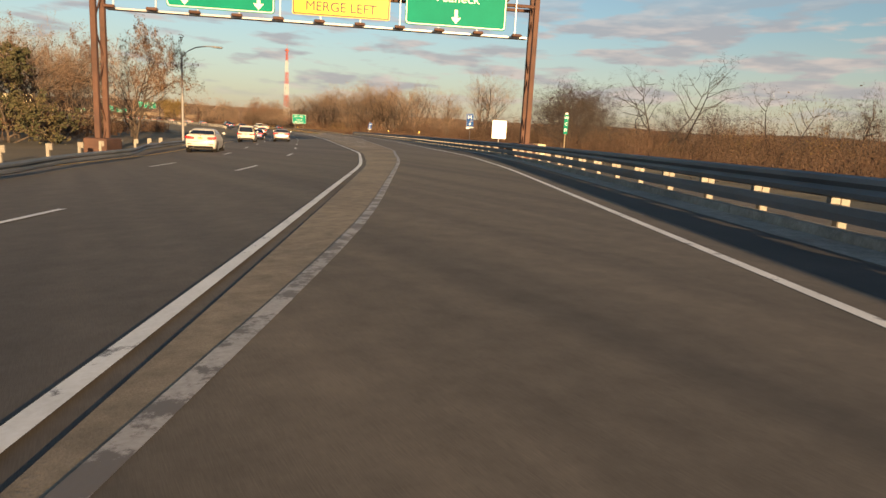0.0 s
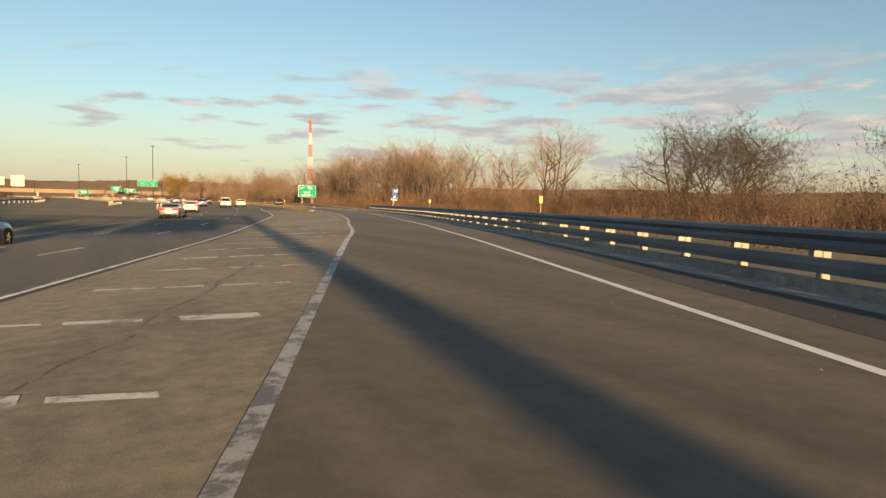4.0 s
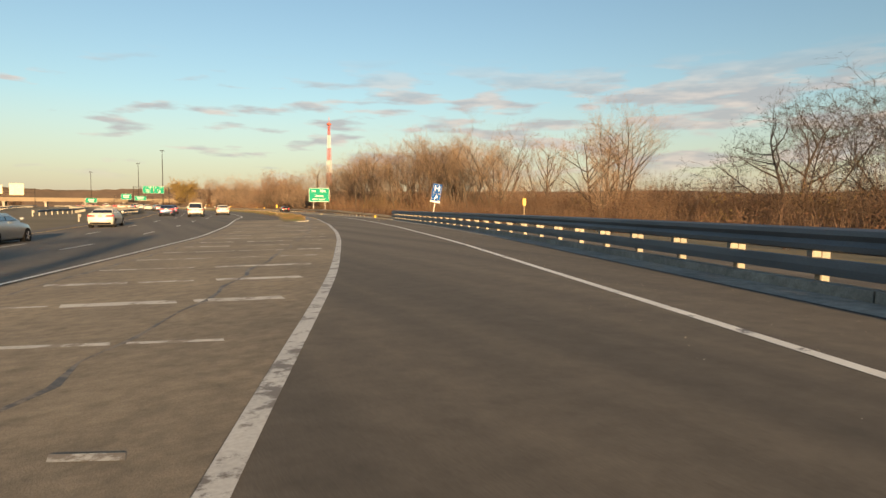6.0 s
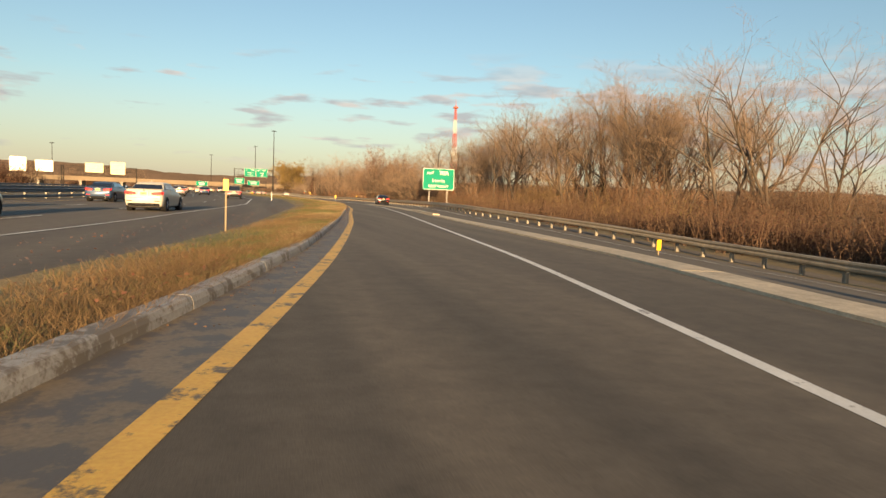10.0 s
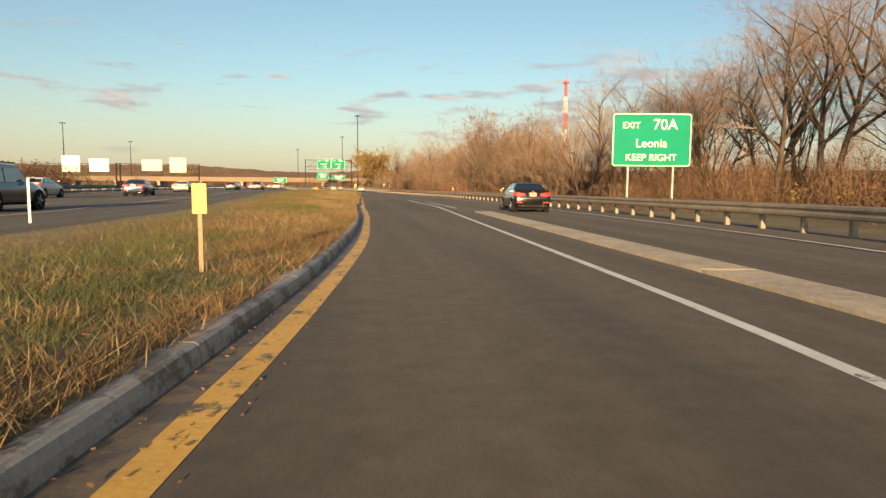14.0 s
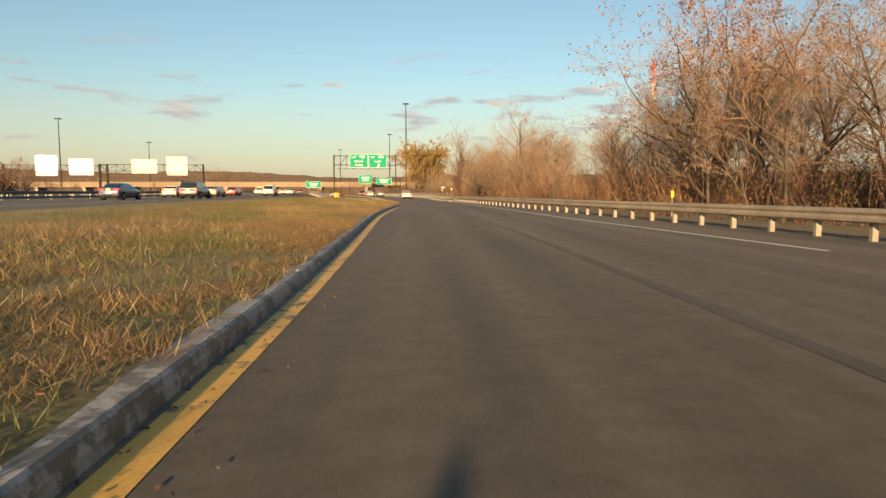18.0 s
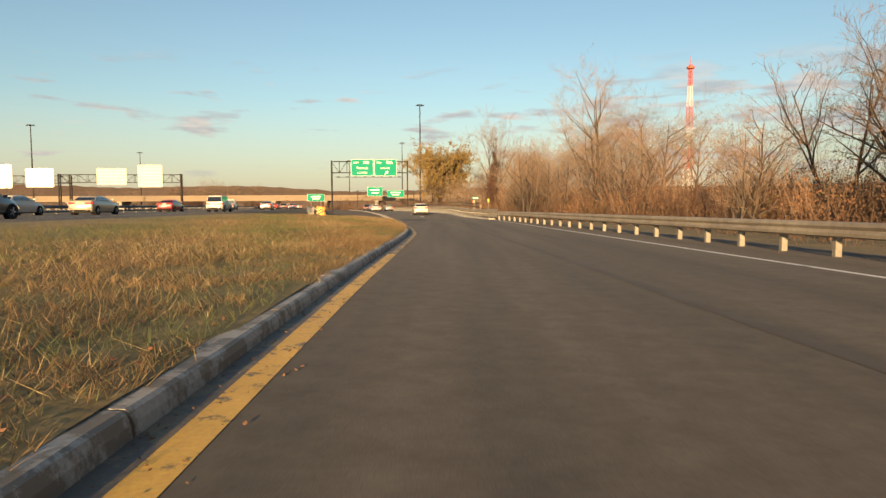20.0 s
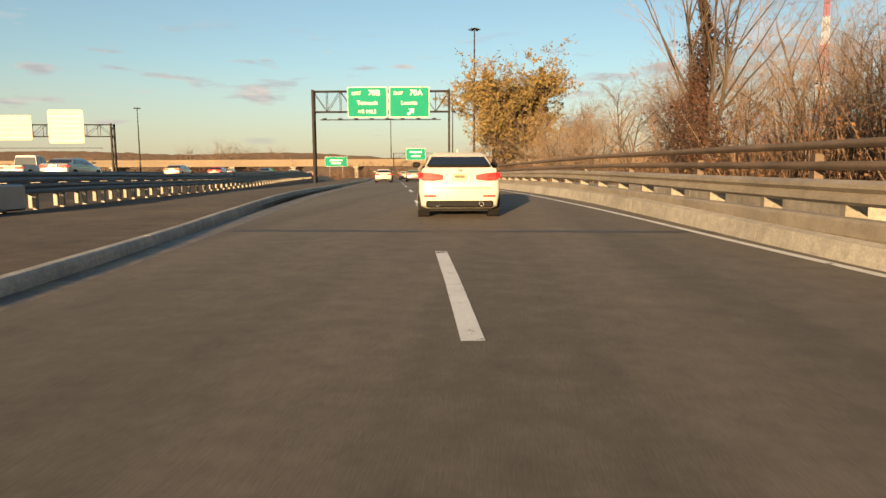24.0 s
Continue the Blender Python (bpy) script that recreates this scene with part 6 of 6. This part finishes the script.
brush_patch("undergrowth", brush_spots(480, lambda y, r: RAIL_B(y) + 6 + abs(r.gauss(0, 1)) * 8 + max(0, 16 - (y + 5) * 0.3), 5, -15, 320), "tangled reddish-brown undergrowth at the wood's edge", BRUSH, 51, 3.6, 26, 260, 0.058)
brush_patch("undergrowth", brush_spots(420, lambda y, r: RAIL_B(y) + 3.5 + r.uniform(0, 7), 6, -60, 300), "low dark brown bushes behind the guardrail", BRUSH_DARK, 52, 1.6, 20, 190, 0.05)
brush_patch("undergrowth", brush_spots(620, lambda y, r: RAIL_A(y) + 16 + r.uniform(0, 1) ** 1.4 * 76, 7, -220, -20, -1.3), "brown brush and reeds across the marsh", MARSH, 53, 3.4, 34, 280, 0.055)
brush_patch("undergrowth", brush_spots(300, lambda y, r: RAIL_A(y) + 6 + r.uniform(0, 12), 11, -220, -60, -1.0), "low dark bushes beyond the roadside", BRUSH_DARK, 57, 1.9, 24, 230, 0.045)
brush_patch("undergrowth", brush_spots(240, lambda y, r: RAIL_B(y) + 3.2 + r.uniform(0, 6), 13, -68, 6, -1.0), "dense dark reddish-brown hedge behind the guardrail", BRUSH_DARK, 58, 2.1, 26, 260, 0.05)
brush_patch("undergrowth", brush_spots(170, lambda y, r: RAIL_B(y) + 7 + r.uniform(0, 14), 8, -40, 300), "patches of olive-green bush among the brown", BRUSH_GREEN, 54, 3.0, 16, 260, 0.06)
brush_patch("undergrowth", brush_spots(240, lambda y, r: MAIN_RIGHT(y) - 26 - r.uniform(0, 30), 9, -200, -90, -0.9), "brown brush beyond the median rail", BRUSH, 55, 2.4, 20, 90)
brush_patch("undergrowth", brush_spots(260, lambda y, r: r.uniform(-60, 240), 10, 330, 420, -1.2), "distant brown brush under the far trees", BRUSH, 56, 6.0, 20, 130, 0.22)


brush_patch("undergrowth", [(-138 + rnd.gauss(0, 16), 474 + rnd.gauss(0, 5), 0) for _ in range(60)] + [(-118 + rnd.gauss(0, 6), 236 + rnd.gauss(0, 4), -1) for _ in range(60)], "distant brown thickets beside the far roads", BRUSH_DARK, 59, 9.0, 16, 160, 0.3)


# tall russet thicket at the wood's edge beyond the exit sign, and a belt of bushes behind the marsh
brush_patch("thicket", brush_spots(210, lambda y, r: RAIL_B(y) + 8 + r.uniform(0, 9), 14, 76, 215, -1.2), "tall tangled russet thicket along the wood's edge", THICKET, 60, 5.4, 30, 1000, 0.05)
brush_patch("thicket", brush_spots(150, lambda y, r: RAIL_B(y) + 14 + r.uniform(0, 22) + max(0.0, 12 - y * 0.3), 15, 0, 104, -1.2), "tall brown thicket behind the exit sign", THICKET, 64, 6.0, 30, 620, 0.055)
brush_patch("bushes", [(22.6 + rnd.gauss(0, 1.3), 7.5 + rnd.gauss(0, 1.6), -1.2) for _ in range(16)], "olive-yellow bush standing out from the brown thicket", BRUSH_GREEN, 70, 5.4, 34, 520, 0.06)
brush_patch("bushes", brush_spots(190, lambda y, r: RAIL_A(y) + 30 + r.uniform(0, 90), 16, -200, -20, -1.3), "reddish-brown bushes of uneven height across the marsh", MARSH, 65, 7.2, 44, 520, 0.085)
brush_patch("bushes", brush_spots(100, lambda y, r: RAIL_A(y) + 26 + r.uniform(0, 80), 17, -200, -40, -1.3), "olive and straw-coloured bushes across the marsh", BRUSH_GREEN, 66, 5.6, 36, 420, 0.085)
brush_patch("bushes", brush_spots(270, lambda y, r: RAIL_B(y) + 20 + r.uniform(0, 50), 18, -70, 120, -1.3), "brown bushes filling the gaps under the tall trees", BRUSH, 67, 6.8, 40, 420, 0.09)
brush_patch("bushes", [(12.6 + rnd.gauss(0, 1.2), 197 + rnd.gauss(0, 1.2), -1) for _ in range(16)], "dark leafy vine-covered bush beside the bridge", BRUSH_DARK, 68, 7.2, 40, 420, 0.05)
brush_patch("bushes", [(12.5 + rnd.gauss(0, 1.6), -152 + rnd.gauss(0, 1.6), -1.2) for _ in range(22)], "dark vines heaped round the foot of a dead tree", BRUSH_DARK, 69, 5.0, 40, 420, 0.05)


# ---- grass of the island ----
def grass(name, n, label, mat, seed, y0, y1, height, near=0.0, flip=1.0, power=0.35, middle=1.0, brink=-0.2):
    rs = np.random.RandomState(seed)
    ys = rs.uniform(y0, y1, n)
    t = rs.rand(n) if not near else 1 - np.abs(rs.normal(0, near, n)) % 1
    t = t if near else t ** power
    grid = np.arange(y0 - 1, y1 + 2, 1.0)
    ax, bx = np.interp(ys, grid, [away(MAIN_RIGHT, y, 4.3)[0] for y in grid]), np.interp(ys, grid, [away(CURB, y, brink)[0] for y in grid])
    x = ax + (bx - ax) * t
    wide = np.maximum(bx - ax, 0.3)
    z = 0.015 + 0.13 * t + np.minimum(0.16, 0.02 * wide) * np.sin(np.pi * t)
    clump = (0.42 * np.sin(x * 0.9 + 1) * np.sin(ys * 0.37 + x * 0.5) + 0.3 * np.sin(x * 2.3 - ys * 1.7) * np.sin(ys * 0.93 + 2) + 0.32 * np.sin(x * 5.1 + ys * 2.2) * np.sin(ys * 4.3 - x * 1.9)) * flip
    rise = np.clip((ys + 74) / 25, 0.12, 1.0)
    z = z * rise
    keep = (clump > -0.34 + 0.25 * rs.rand(n)) & (bx - ax > 0.5) & (rs.rand(n) < 0.3 + 0.7 * rise) & (rs.rand(n) < np.where((t < 0.84 + 0.08 * np.sin(ys * 0.5)) & (wide > 3), middle, 1.0 if middle < 1 else 0.35))
    x, ys, z, clump = x[keep], ys[keep], z[keep], clump[keep]
    m = len(x)
    h = height * rs.uniform(0.4, 1.3, m) * (1 + 0.6 * clump)
    ang = rs.uniform(0, 2 * np.pi, m)
    w = rs.uniform(0.0025, 0.0065, m)
    dx, dy = np.cos(ang) * w, np.sin(ang) * w
    lean = 0.055 * np.clip((-30 - ys) / 90, 0, 1)
    z = z - lean * np.clip(np.interp(ys, grid, [OWN_LEFT(y) for y in grid]) - x, 0, 22)
    z = z + np.interp(ys, [-20, 25, 60, 110, 230], [0, 0.2, 0.32, 0.55, 0.9]) * (1 - t[keep])
    lx, ly = rs.normal(0, 1.1, m) * h, rs.normal(0, 1.1, m) * h
    v = np.stack([np.c_[x - dx, ys - dy, z - 0.03], np.c_[x + dx, ys + dy, z - 0.03], np.c_[x + lx, ys + ly, z + h]], 1).reshape(-1, 3)
    me = raw_mesh(name, v, np.arange(3 * m).reshape(-1, 3), mat)
    return tagged(new(name, me), label, "grass", kind="stuff")


grass("grass", 640000, "dry straw-coloured grass on the island", GRASS_DRY, 61, -72, 154, 0.10, middle=0.72, brink=-0.12)
grass("grass", 640000, "patches of green grass among the straw", GRASS_GREEN, 62, -72, 152, 0.085, flip=-1.0)
grass("grass", 90000, "pale dead tufts along the kerb", GRASS_PALE, 63, -55, 156, 0.14, 0.2, brink=-0.06)


# ---- fallen leaves and grit ----
def litter(name, label, mat, seed, spots, size, lift=0.012):
    """Small curled leaves scattered over the spots (x, y, z), one sheet of litter."""
    rs = np.random.RandomState(seed)
    c = np.array(spots, float)
    c[:, 2] += lift * rs.rand(len(c))
    v, f = leaf_cloud(c, size, rs, 1.2)
    q = v.reshape(-1, 4, 3)
    q[:, :, 2] = c[:, None, 2] + 0.45 * (q[:, :, 2] - c[:, None, 2])
    return tagged(new(name, raw_mesh(name, q.reshape(-1, 3), f, mat)), label, "leaf litter", kind="stuff")


_r = random.Random(77)


def scatter(n, f, y0, y1, near, far, z=0.006):
    out = []
    for _ in range(n):
        y = _r.uniform(y0, y1)
        p = away(f, y, near + (far - near) * _r.random() ** 1.8)
        out.append((p[0], p[1], z + bank(*p)))
    return out


litter("leaf_litter", "brown dead leaves gathered in the gutter along the kerb", BRUSH, 71, scatter(6000, CURB, -60, 158, 0.05, 0.55), 0.017)
litter("leaf_litter", "russet leaves caught in the grass of the island", LEAF_RUSSET, 72, scatter(9000, CURB, -60, 154, -0.3, -4.5, 0.17), 0.028, 0.06)
litter("grit", "pale grit and broken bits strewn over the shoulder", CONCRETE_PALE, 73, scatter(900, RAIL_A, -175, -70, -1.2, -4.2), 0.011)
litter("leaf_litter", "dead leaves along the foot of the guardrail", BRUSH, 74, scatter(5200, RAIL_B, -70, 165, 0.3, -1.2), 0.022)
